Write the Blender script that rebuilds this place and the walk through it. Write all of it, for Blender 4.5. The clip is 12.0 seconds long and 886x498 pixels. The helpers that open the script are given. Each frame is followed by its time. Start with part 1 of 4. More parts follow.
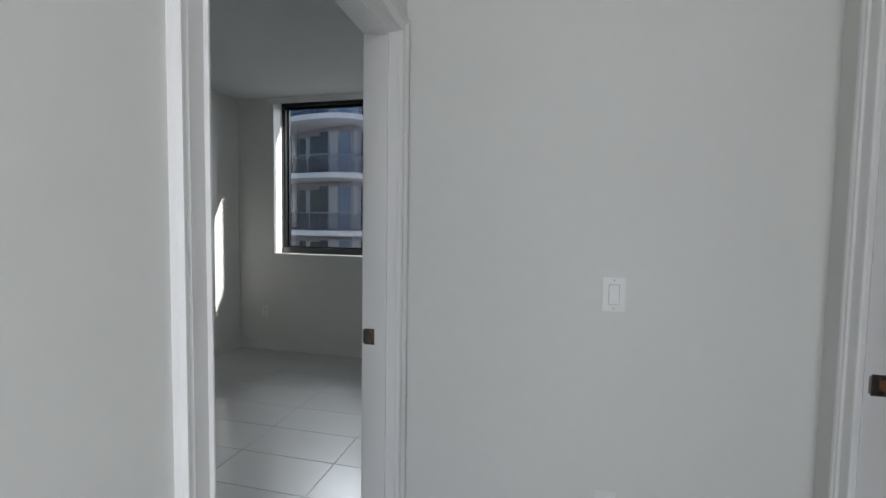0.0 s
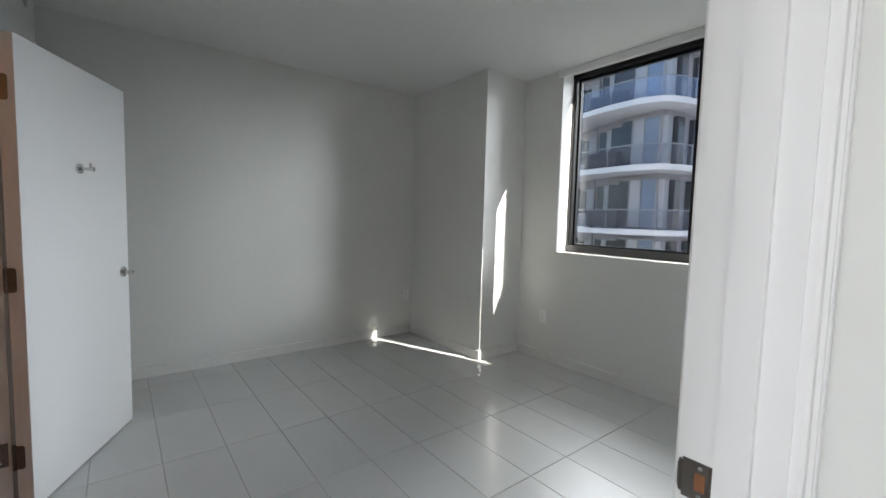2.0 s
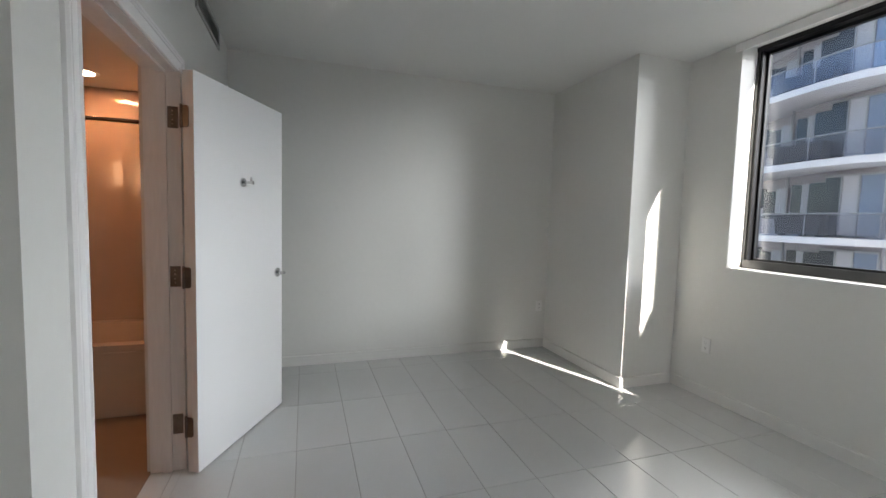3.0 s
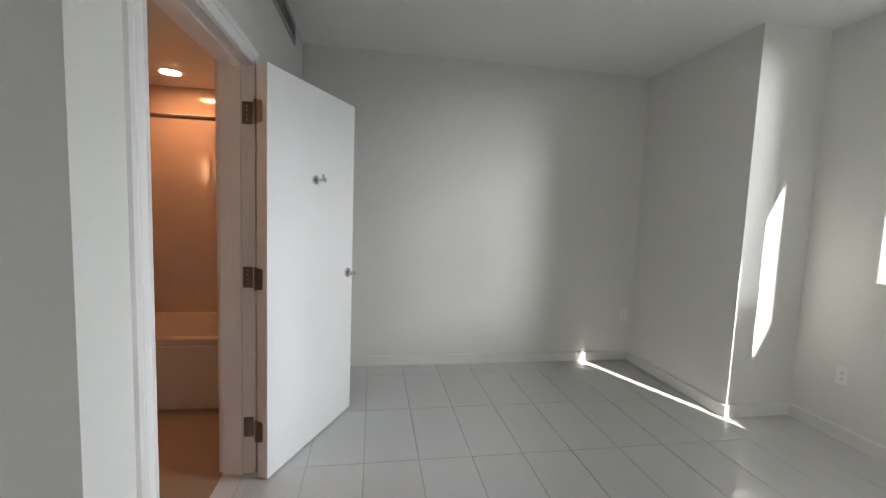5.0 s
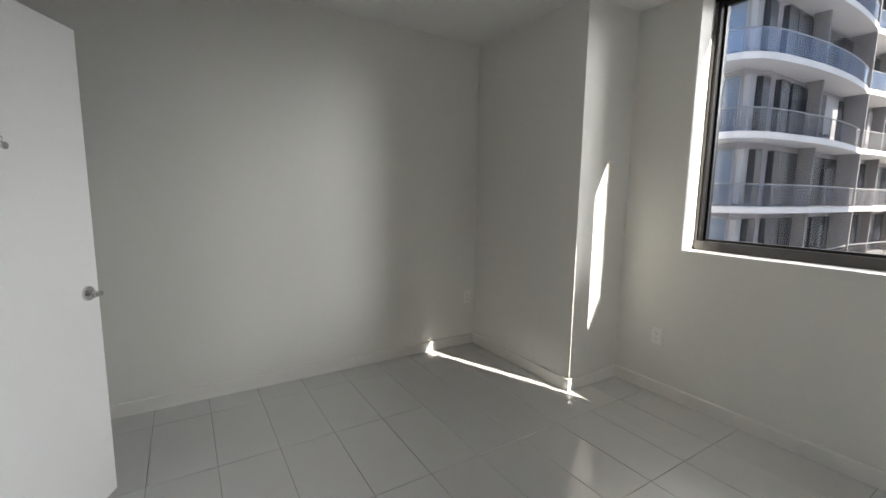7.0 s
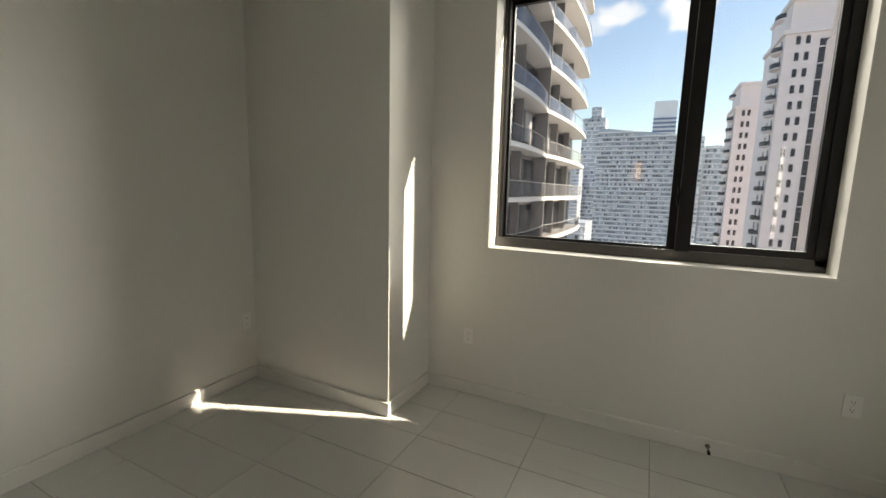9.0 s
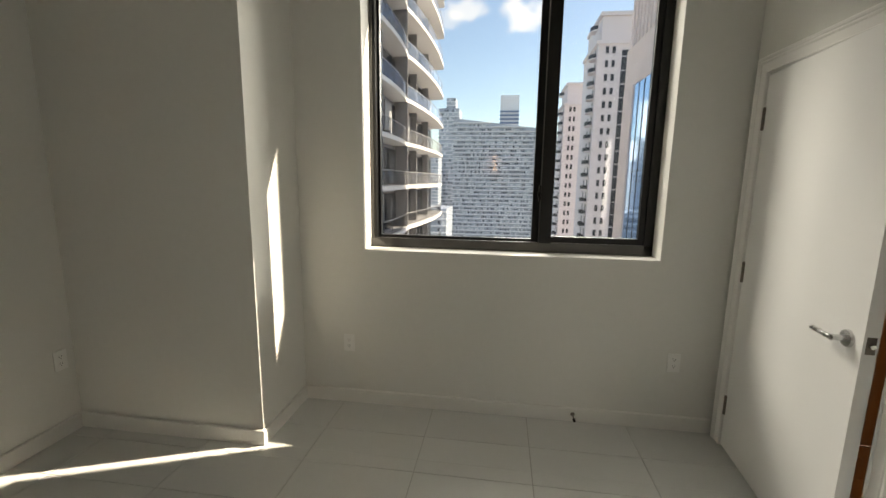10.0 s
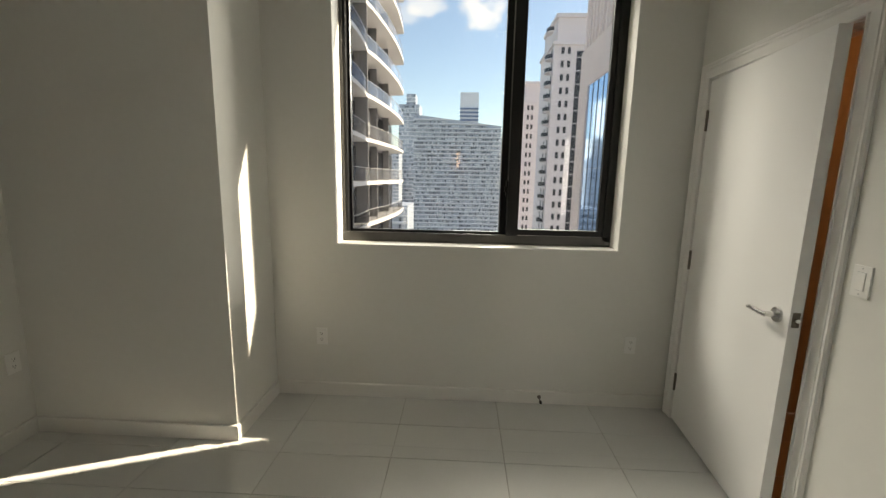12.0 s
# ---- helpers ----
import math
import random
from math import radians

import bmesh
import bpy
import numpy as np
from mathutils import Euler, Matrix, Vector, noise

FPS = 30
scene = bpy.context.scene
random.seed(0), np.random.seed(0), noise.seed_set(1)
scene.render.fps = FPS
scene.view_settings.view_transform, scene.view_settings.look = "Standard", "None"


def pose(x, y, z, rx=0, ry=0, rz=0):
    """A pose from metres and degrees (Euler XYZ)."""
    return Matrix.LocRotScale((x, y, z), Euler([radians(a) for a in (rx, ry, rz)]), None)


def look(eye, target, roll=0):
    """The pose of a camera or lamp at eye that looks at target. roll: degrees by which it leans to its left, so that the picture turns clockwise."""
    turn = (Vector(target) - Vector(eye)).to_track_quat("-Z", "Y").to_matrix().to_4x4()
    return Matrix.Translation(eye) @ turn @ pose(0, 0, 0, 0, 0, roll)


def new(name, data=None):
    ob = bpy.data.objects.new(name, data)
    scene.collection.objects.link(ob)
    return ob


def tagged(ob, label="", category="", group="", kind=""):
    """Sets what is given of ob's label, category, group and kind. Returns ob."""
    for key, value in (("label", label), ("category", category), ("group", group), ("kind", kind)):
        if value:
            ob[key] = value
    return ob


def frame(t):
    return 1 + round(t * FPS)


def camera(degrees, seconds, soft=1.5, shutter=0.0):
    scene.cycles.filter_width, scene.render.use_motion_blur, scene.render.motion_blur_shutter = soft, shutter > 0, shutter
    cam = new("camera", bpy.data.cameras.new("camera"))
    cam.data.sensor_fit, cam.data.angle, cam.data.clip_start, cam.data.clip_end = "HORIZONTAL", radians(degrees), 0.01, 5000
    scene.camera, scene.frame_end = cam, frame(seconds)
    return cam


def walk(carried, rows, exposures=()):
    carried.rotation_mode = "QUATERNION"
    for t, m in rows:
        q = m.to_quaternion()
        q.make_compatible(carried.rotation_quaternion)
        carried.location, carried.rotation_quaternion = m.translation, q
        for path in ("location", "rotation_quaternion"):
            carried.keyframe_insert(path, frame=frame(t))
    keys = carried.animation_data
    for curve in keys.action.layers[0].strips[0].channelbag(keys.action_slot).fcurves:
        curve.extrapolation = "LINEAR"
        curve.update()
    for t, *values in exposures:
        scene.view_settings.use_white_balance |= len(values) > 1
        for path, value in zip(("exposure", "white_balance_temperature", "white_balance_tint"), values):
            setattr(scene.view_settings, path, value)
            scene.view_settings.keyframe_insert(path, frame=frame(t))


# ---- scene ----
cam = camera(93.4, 12.0)
EXPOSURES = [(0.0, 0.65, 6250, 9), (1.2, 1.3, 6350, 9), (2.2, 1.75, 6500, 10), (3.7, 2.1, 6750, 12), (5.5, 2.15, 6780, 12), (6.5, 1.95, 6800, 12), (8.3, 1.5, 8100, 10), (9.5, 1.42, 8300, 9), (12.0, 1.35, 8450, 8)]
PATH = [
    (0, (3.191, -3.945, 1.36), (2.744, -1.999, 1.252), 0.9),
    (0.2, (3.172, -3.839, 1.361), (2.616, -1.921, 1.251), 0.9),
    (0.5, (3.135, -3.669, 1.364), (2.406, -1.81, 1.254), 1.0),
    (1, (3.047, -3.467, 1.338), (2.019, -1.755, 1.226), 1.3),
    (1.5, (2.917, -3.316, 1.339), (1.596, -1.82, 1.205), 1.6),
    (2, (2.825, -3.194, 1.326), (1.253, -1.967, 1.179), 1.5),
    (2.5, (2.76, -3.063, 1.344), (0.996, -2.133, 1.19), 1.5),
    (3, (2.713, -2.999, 1.347), (0.82, -2.369, 1.204), 1.6),
    (3.5, (2.662, -3.013, 1.346), (0.698, -2.663, 1.207), 1.9),
    (3.7, (2.623, -3.03, 1.341), (0.643, -2.783, 1.201), 2.0),
    (5.3, (2.417, -3.016, 1.384), (0.47, -2.61, 1.171), 2.3),
    (5.5, (2.378, -3.023, 1.372), (0.451, -2.535, 1.155), 2.3),
    (6, (2.272, -2.943, 1.381), (0.399, -2.284, 1.142), 2.0),
    (6.5, (2.092, -2.866, 1.383), (0.303, -2.009, 1.135), 1.7),
    (8.3, (1.578, -2.718, 1.432), (0.331, -1.182, 1.14), 0.7),
    (8.5, (1.506, -2.694, 1.409), (0.358, -1.081, 1.127), 1.4),
    (9, (1.376, -2.588, 1.421), (0.501, -0.812, 1.136), 1.4),
    (9.5, (1.318, -2.524, 1.453), (0.759, -0.628, 1.15), 0.9),
    (10, (1.28, -2.516, 1.488), (1.01, -0.562, 1.159), 0.8),
    (10.5, (1.246, -2.518, 1.491), (1.239, -0.547, 1.153), 0.8),
    (11, (1.195, -2.551, 1.483), (1.37, -0.587, 1.148), 1.2),
    (11.5, (1.173, -2.578, 1.482), (1.353, -0.615, 1.146), 1.5),
    (12, (1.225, -2.605, 1.477), (1.139, -0.636, 1.135), 1.1),
]
walk(cam, [(t, look(eye, target, roll)) for t, eye, target, roll in PATH], EXPOSURES)

# ---- world, sun, lights ----
SUN_AZ, SUN_EL = 68.2, 37.3  # degrees from +y towards +x, and above the horizon
CLOUDS = [((0.028, 0.941, 0.335), 0.040, 1.5, 0.7), ((-0.086, 0.933, 0.348), 0.042, 2.2, 0.5), ((-0.125, 0.93, 0.325), 0.028, 1.6, 0.3), ((0.75, 0.5, 0.5), 0.1, 2.0, 0.6), ((-0.5, -0.8, 0.4), 0.12, 2.5, 0.6), ((0.3, -0.9, 0.45), 0.1, 2.0, 0.6)]
world = bpy.data.worlds.new("world")
scene.world = world
world.use_nodes = True
wn, wl = world.node_tree.nodes, world.node_tree.links
sky = wn.new("ShaderNodeTexSky")
sky.sky_type, sky.sun_disc = "NISHITA", False
sky.sun_elevation, sky.sun_rotation = radians(SUN_EL), radians(SUN_AZ)
sky.air_density, sky.dust_density, sky.ozone_density = 1.0, 0.7, 3.0
# a few small fair-weather clouds, by direction alone: (towards, half width, flatness)
wcoord = wn.new("ShaderNodeTexCoord")
wnoise = wn.new("ShaderNodeTexNoise")
wnoise.inputs["Scale"].default_value, wnoise.inputs["Detail"].default_value = 22.0, 6.0
wl.new(wcoord.outputs["Generated"], wnoise.inputs["Vector"])
last = sky.outputs[0]
for way, width, flat, dense in CLOUDS:
    sub = wn.new("ShaderNodeVectorMath")
    sub.operation = "SUBTRACT"
    sub.inputs[1].default_value = Vector(way).normalized()
    wl.new(wcoord.outputs["Generated"], sub.inputs[0])
    mul = wn.new("ShaderNodeVectorMath")
    mul.operation = "MULTIPLY"
    mul.inputs[1].default_value = (1.0, 1.0, flat)
    wl.new(sub.outputs[0], mul.inputs[0])
    far = wn.new("ShaderNodeVectorMath")
    far.operation = "LENGTH"
    wl.new(mul.outputs[0], far.inputs[0])
    rag = wn.new("ShaderNodeMath")
    rag.operation = "MULTIPLY_ADD"
    rag.inputs[1].default_value = -2.6 * width
    wl.new(wnoise.outputs[0], rag.inputs[0])
    wl.new(far.outputs["Value"], rag.inputs[2])
    ramp = wn.new("ShaderNodeMapRange")
    ramp.interpolation_type = "SMOOTHSTEP"
    ramp.inputs["From Min"].default_value, ramp.inputs["From Max"].default_value = -0.75 * width, -0.05 * width
    ramp.inputs["To Min"].default_value, ramp.inputs["To Max"].default_value = dense, 0.0
    wl.new(rag.outputs[0], ramp.inputs[0])
    wmix = wn.new("ShaderNodeMixRGB")
    wmix.inputs[2].default_value = (5.6, 5.7, 6.0, 1)
    wl.new(ramp.outputs["Result"], wmix.inputs[0])
    wl.new(last, wmix.inputs[1])
    last = wmix.outputs[0]
wl.new(last, wn["Background"].inputs[0])
wn["Background"].inputs[1].default_value = 0.14

sun_dir = Vector((math.sin(radians(SUN_AZ)) * math.cos(radians(SUN_EL)), math.cos(radians(SUN_AZ)) * math.cos(radians(SUN_EL)), math.sin(radians(SUN_EL))))
sun = new("sun", bpy.data.lights.new("sun", "SUN"))
sun.data.energy, sun.data.angle, sun.data.color = 5.0, radians(0.5), (1.0, 0.95, 0.88)
sun.matrix_world = look(sun_dir * 50, (0, 0, 0))


def lamp(name, kind, place, energy, color, size=0.1, aim=None, size_y=None):
    data = bpy.data.lights.new(name, kind)
    ob = new(name, data)
    data.energy, data.color = energy, color
    if kind == "AREA":
        data.size = size
        if size_y:
            data.shape, data.size_y = "RECTANGLE", size_y
    else:
        data.shadow_soft_size = size
    ob.matrix_world = look(place, aim or (place[0], place[1] + 0.001, place[2] - 1))
    return ob


WARM = (1.0, 0.34, 0.11)
# Fill lamps added out of view to brighten the hall walls.
lamp("hall_fill", "AREA", (3.7, -7.9, 1.5), 27, (0.98, 0.95, 1.0), 1.5, (3.6, -3.0, 1.4), 1.9)
lamp("hall_side_fill", "AREA", (6.4, -6.3, 1.5), 38, (1.0, 0.95, 0.97), 1.8, (2.7, -4.0, 1.4), 1.9)
# Lamps added outside the window to strengthen the sky's light in the room.
lamp("sky_fill_west", "AREA", (-1.2, 3.8, 5.5), 180, (0.93, 0.96, 1.0), 2.4, (1.5, 0.0, 1.8), 2.2)
lamp("sky_fill_front", "AREA", (2.8, 9.5, 4.8), 260, (0.90, 0.95, 1.0), 3.6, (1.0, -2.4, 1.0), 3.0)
lamp("sky_fill_east", "AREA", (7.5, 6.5, 4.2), 215, (0.90, 0.95, 1.0), 2.8, (-0.6, -2.0, 1.1), 2.8)
lamp("bath_downlight", "AREA", (-0.85, -4.44, 2.255), 1.3, WARM, 0.11)
# Unseen warm lamp added inside the closet to colour the door gap.
lamp("closet_warm_fill", "POINT", (3.2, -1.0, 2.3), 0.9, WARM, 0.05)

# ---- materials ----


def material(name, base, rough=0.5, metal=0.0, spread=0.04, scale=6.0, bump=0.0, bump_scale=60.0, gloss=0.5, fine=0.0, fine_scale=80.0, per_object=0.0, stretch=None):
    """A surface with soft mottling at one scale, finer mottling at another, and a fine relief."""
    m = bpy.data.materials.new(name)
    m.use_nodes = True
    n, l = m.node_tree.nodes, m.node_tree.links
    b = n["Principled BSDF"]
    b.inputs["Roughness"].default_value, b.inputs["Metallic"].default_value = rough, metal
    b.inputs["Specular IOR Level"].default_value = gloss
    co = n.new("ShaderNodeTexCoord")
    mp = n.new("ShaderNodeMapping")
    if stretch:
        mp.inputs["Scale"].default_value = stretch
    l.new(co.outputs["Object"], mp.inputs[0])

    def mottled(sc, detail):
        t = n.new("ShaderNodeTexNoise")
        t.inputs["Scale"].default_value, t.inputs["Detail"].default_value = sc, detail
        l.new(mp.outputs[0], t.inputs["Vector"])
        return t

    big = mottled(scale, 4)
    r = n.new("ShaderNodeMapRange")
    r.inputs["From Min"].default_value, r.inputs["From Max"].default_value = 0.3, 0.7
    r.inputs["To Min"].default_value, r.inputs["To Max"].default_value = 1 - spread, 1 + spread
    l.new(big.outputs[0], r.inputs[0])
    value = r.outputs[0]
    if fine:
        small = mottled(fine_scale, 3)
        r2 = n.new("ShaderNodeMapRange")
        r2.inputs["From Min"].default_value, r2.inputs["From Max"].default_value = 0.3, 0.7
        r2.inputs["To Min"].default_value, r2.inputs["To Max"].default_value = 1 - fine, 1 + fine
        l.new(small.outputs[0], r2.inputs[0])
        mu = n.new("ShaderNodeMath")
        mu.operation = "MULTIPLY"
        l.new(value, mu.inputs[0]), l.new(r2.outputs[0], mu.inputs[1])
        value = mu.outputs[0]
    if per_object:
        oi = n.new("ShaderNodeObjectInfo")
        r3 = n.new("ShaderNodeMapRange")
        r3.inputs["To Min"].default_value, r3.inputs["To Max"].default_value = 1 - per_object, 1 + per_object
        l.new(oi.outputs["Random"], r3.inputs[0])
        mu = n.new("ShaderNodeMath")
        mu.operation = "MULTIPLY"
        l.new(value, mu.inputs[0]), l.new(r3.outputs[0], mu.inputs[1])
        value = mu.outputs[0]
    hsv = n.new("ShaderNodeHueSaturation")
    hsv.inputs["Color"].default_value = (*base, 1)
    l.new(value, hsv.inputs["Value"])
    l.new(hsv.outputs[0], b.inputs["Base Color"])
    rr = n.new("ShaderNodeMapRange")
    rr.inputs["To Min"].default_value, rr.inputs["To Max"].default_value = max(0.02, rough - 0.06), min(1, rough + 0.06)
    l.new(big.outputs[0], rr.inputs[0])
    l.new(rr.outputs[0], b.inputs["Roughness"])
    if bump:
        rel = mottled(bump_scale, 5)
        bp = n.new("ShaderNodeBump")
        bp.inputs["Strength"].default_value, bp.inputs["Distance"].default_value = bump, 0.002
        l.new(rel.outputs[0], bp.inputs["Height"])
        l.new(bp.outputs[0], b.inputs["Normal"])
    return m


def glassy(name, tint=(1, 1, 1), rough=0.0, ior=1.45):
    """Clear thin pane: mostly straight through, with a mirror gloss that rises at grazing angles."""
    m = bpy.data.materials.new(name)
    m.use_nodes = True
    n, l = m.node_tree.nodes, m.node_tree.links
    n.remove(n["Principled BSDF"])
    tr, gl, mx, fr = (n.new(k) for k in ("ShaderNodeBsdfTransparent", "ShaderNodeBsdfGlossy", "ShaderNodeMixShader", "ShaderNodeFresnel"))
    tr.inputs[0].default_value = (*tint, 1)
    gl.inputs["Roughness"].default_value = rough
    fr.inputs["IOR"].default_value = ior
    l.new(fr.outputs[0], mx.inputs[0]), l.new(tr.outputs[0], mx.inputs[1]), l.new(gl.outputs[0], mx.inputs[2])
    l.new(mx.outputs[0], n["Material Output"].inputs[0])
    return m


def veil(name, color, share, tint=1.0):
    """Rail glass: part see-through with a grey tint, part milky."""
    m = bpy.data.materials.new(name)
    m.use_nodes = True
    n, l = m.node_tree.nodes, m.node_tree.links
    n.remove(n["Principled BSDF"])
    tr, df, mx = (n.new(k) for k in ("ShaderNodeBsdfTransparent", "ShaderNodeBsdfDiffuse", "ShaderNodeMixShader"))
    df.inputs[0].default_value = (*color, 1)
    tr.inputs[0].default_value = (tint, tint, tint, 1)
    mx.inputs[0].default_value = share
    l.new(tr.outputs[0], mx.inputs[1]), l.new(df.outputs[0], mx.inputs[2])
    l.new(mx.outputs[0], n["Material Output"].inputs[0])
    return m


def emitter(name, color, strength):
    m = bpy.data.materials.new(name)
    m.use_nodes = True
    b = m.node_tree.nodes["Principled BSDF"]
    b.inputs["Base Color"].default_value = (0.8, 0.8, 0.8, 1)
    b.inputs["Emission Color"].default_value = (*color, 1)
    b.inputs["Emission Strength"].default_value = strength
    return m


WALL = material("wall_paint", (0.755, 0.76, 0.73), 0.62, spread=0.012, scale=1.1, bump=0.10, bump_scale=160, gloss=0.3, fine=0.008, fine_scale=25)
CEIL = material("ceiling_paint", (0.80, 0.81, 0.79), 0.8, spread=0.012, scale=0.9, bump=0.12, bump_scale=140, gloss=0.2)
TRIM = material("trim_enamel", (0.85, 0.85, 0.84), 0.33, spread=0.012, scale=3, bump=0.05, bump_scale=40, gloss=0.5)
SKIRT = material("baseboard_enamel", (0.77, 0.77, 0.745), 0.45, spread=0.015, scale=3, bump=0.06, bump_scale=60, gloss=0.4)
HOLE = material("bolt_hole_wood", (0.22, 0.09, 0.035), 0.7)
WORN = material("worn_jamb_enamel", (0.80, 0.765, 0.74), 0.4, spread=0.06, scale=5, bump=0.18, bump_scale=30, fine=0.03, fine_scale=70, stretch=(1, 1, 0.12))
LEAF = material("door_enamel", (0.90, 0.91, 0.91), 0.36, spread=0.008, scale=2, bump=0.06, bump_scale=90, gloss=0.5)
TILE = material("glazed_floor_tile", (0.65, 0.66, 0.65), 0.20, spread=0.02, scale=2.2, bump=0.035, bump_scale=9, fine=0.01, per_object=0.02, gloss=0.65)
GROUT = material("grout", (0.40, 0.39, 0.375), 0.9, spread=0.12, scale=7, bump=0.2, bump_scale=300, gloss=0.2)
CHROME = material("brushed_chrome", (0.62, 0.62, 0.62), 0.22, 1.0, spread=0.03, scale=20)
HINGE = material("satin_nickel", (0.20, 0.178, 0.16), 0.38, 1.0, spread=0.08, scale=30)
DARK = material("dark_hole", (0.03, 0.025, 0.02), 0.7)
FRAME = material("bronze_window_aluminium", (0.007, 0.007, 0.008), 0.36, 0.0, spread=0.1, scale=9, gloss=0.35)
BATHFLOOR = material("brown_bath_floor", (0.30, 0.22, 0.16), 0.3, spread=0.05, scale=2)
TRACK = material("grey_window_track", (0.09, 0.088, 0.086), 0.35, 0.5, spread=0.1, scale=9)
REVEAL = material("window_reveal_plaster", (0.80, 0.80, 0.78), 0.6, spread=0.02, scale=4, bump=0.15, bump_scale=90, gloss=0.3)
PLATE = material("white_plastic_plate", (0.84, 0.845, 0.83), 0.3, spread=0.01, gloss=0.5)
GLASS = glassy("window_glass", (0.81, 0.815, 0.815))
BATHTILE = material("glossy_bath_wall_tile", (0.46, 0.37, 0.31), 0.07, spread=0.10, scale=1.6, bump=0.02, bump_scale=6, gloss=0.6)
BATHPAINT = material("bath_paint", (0.70, 0.66, 0.60), 0.5, spread=0.02)
# White tub; the warm, low bathroom light is put into its tan colour.
TUB = material("warm_dimmed_tub_enamel", (0.60, 0.53, 0.46), 0.12, spread=0.01, gloss=0.6)
RODM = material("polished_rod", (0.22, 0.19, 0.17), 0.2, 1.0)
LAMPGLOW = emitter("downlight_lens", (1.0, 0.75, 0.5), 14)
SCONCE = emitter("sconce_glass", (1.0, 0.55, 0.28), 3.2)
VENTM = material("vent_louvre_enamel", (0.50, 0.52, 0.52), 0.5, spread=0.03)

# ---- mesh helpers ----


def box(bm, x0, x1, y0, y1, z0, z1):
    """Adds a box to bm; its faces look outwards."""
    v = [bm.verts.new((x, y, z)) for x in (x0, x1) for y in (y0, y1) for z in (z0, z1)]
    for q in ((0, 1, 3, 2), (4, 6, 7, 5), (0, 4, 5, 1), (2, 3, 7, 6), (0, 2, 6, 4), (1, 5, 7, 3)):
        bm.faces.new([v[i] for i in q])
    return v


def cyl(bm, a, b, r, seg=20, r2=None, caps=True):
    """Adds a round bar from a to b."""
    a, b = Vector(a), Vector(b)
    d = b - a
    m = Matrix.Translation((a + b) / 2) @ d.to_track_quat("Z", "Y").to_matrix().to_4x4()
    bmesh.ops.create_cone(bm, cap_ends=caps, segments=seg, radius1=r, radius2=r if r2 is None else r2, depth=d.length, matrix=m)


def soften(bm, width=0.002, seg=2):
    edges = [e for e in bm.edges if len(e.link_faces) == 2 and e.calc_face_angle(0) > 0.6]
    bmesh.ops.bevel(bm, geom=edges, offset=width, segments=seg, affect="EDGES", clamp_overlap=True)


def mesh_of(name, bm, mat, smooth=False):
    me = bpy.data.meshes.new(name)
    bmesh.ops.recalc_face_normals(bm, faces=bm.faces[:])
    bm.to_mesh(me)
    bm.free()
    me.materials.append(mat)
    if smooth:
        me.shade_smooth()
        me.set_sharp_from_angle(angle=radians(35))
    return me


def part(name, bm, mat, parent=None, label="", smooth=False, kind="", category="", group=""):
    """bm as one mesh object under parent."""
    ob = new(name, mesh_of(name, bm, mat, smooth))
    ob.parent = parent
    return tagged(ob, label, category, group, kind)


def thing(name, m, label, category, group=""):
    ob = new(name)
    ob.matrix_basis = m
    return tagged(ob, label, category, group)


def boxes(name, rows, mat, parent=None, bevel=0.0, **tags):
    bm = bmesh.new()
    for row in rows:
        box(bm, *row)
    if bevel:
        soften(bm, bevel)
    return part(name, bm, mat, parent, smooth=bevel > 0, **tags)


def structure(name, rows, mat, label, bevel=0.0):
    return boxes(name, rows, mat, None, bevel, label=label, kind="structure")


# ---- the plan ----
XW, XE, YS, YN, H = -1.17, 2.58, -3.60, 0.0, 2.68
XH = 2.70                     # hall face of the east wall
COL_Y = -0.525                # south face of the corner column
WX0, WX1, WZ0, WZ1 = 0.425, 2.205, 1.03, 2.662   # window opening
EY0, EY1, DH = -3.406, -2.54, 2.03               # entry opening
CY0, CY1 = -1.015, -0.120                        # closet opening
BX0, BX1 = 0.300, 1.252                          # bathroom opening
RX = 1.535                    # the south wall ends here; an alcove runs back east of it
RY = -4.20
HN, HE = -2.45, 4.05          # hall: face of its north wall, of its east wall

structure("wall_north", [(XW - 0.12, WX0, 0.0, 0.30, 0, H), (WX1, 4.3, 0.0, 0.27, 0, H), (WX0, WX1, 0.0, 0.30, 0, WZ0), (WX0, WX1, 0.0, 0.22, WZ1, H)], WALL,
          "window wall painted matt off-white")
structure("wall_west", [(XW - 0.12, XW, YS - 0.12, 0.0, 0, H)], WALL, "long plain wall painted matt off-white")
structure("wall_column", [(XW, 0.0, COL_Y, 0.0, 0, H)], WALL, "boxed-out corner column painted matt off-white")
structure("wall_south", [(XW, BX0 - 0.02, YS - 0.145, YS, 0, H), (BX0 - 0.02, BX1 + 0.02, YS - 0.145, YS, DH + 0.02, H), (BX1 + 0.02, RX, YS - 0.145, YS, 0, H),
                         (RX - 0.10, RX, RY - 0.12, YS - 0.145, 0, H), (RX, XE, RY - 0.12, RY, 0, H)], WALL, "wall with the bathroom doorway, painted matt off-white")
structure("wall_east", [(XE, XH, RY - 0.12, EY0 - 0.02, 0, H), (XE, XH, EY0 - 0.02, EY1 + 0.02, DH + 0.02, H), (XE, XH, EY1 + 0.02, CY0 - 0.02, 0, H),
                        (XE, XH, CY0 - 0.02, CY1 + 0.02, DH + 0.02, H), (XE, XH, CY1 + 0.02, 0.0, 0, H)], WALL, "wall with the entry and the closet door, painted matt off-white")
structure("ceiling", [(XW - 0.12, 6.6, -8.1, 0.17, H, H + 0.14)], CEIL, "smooth white plaster ceiling")
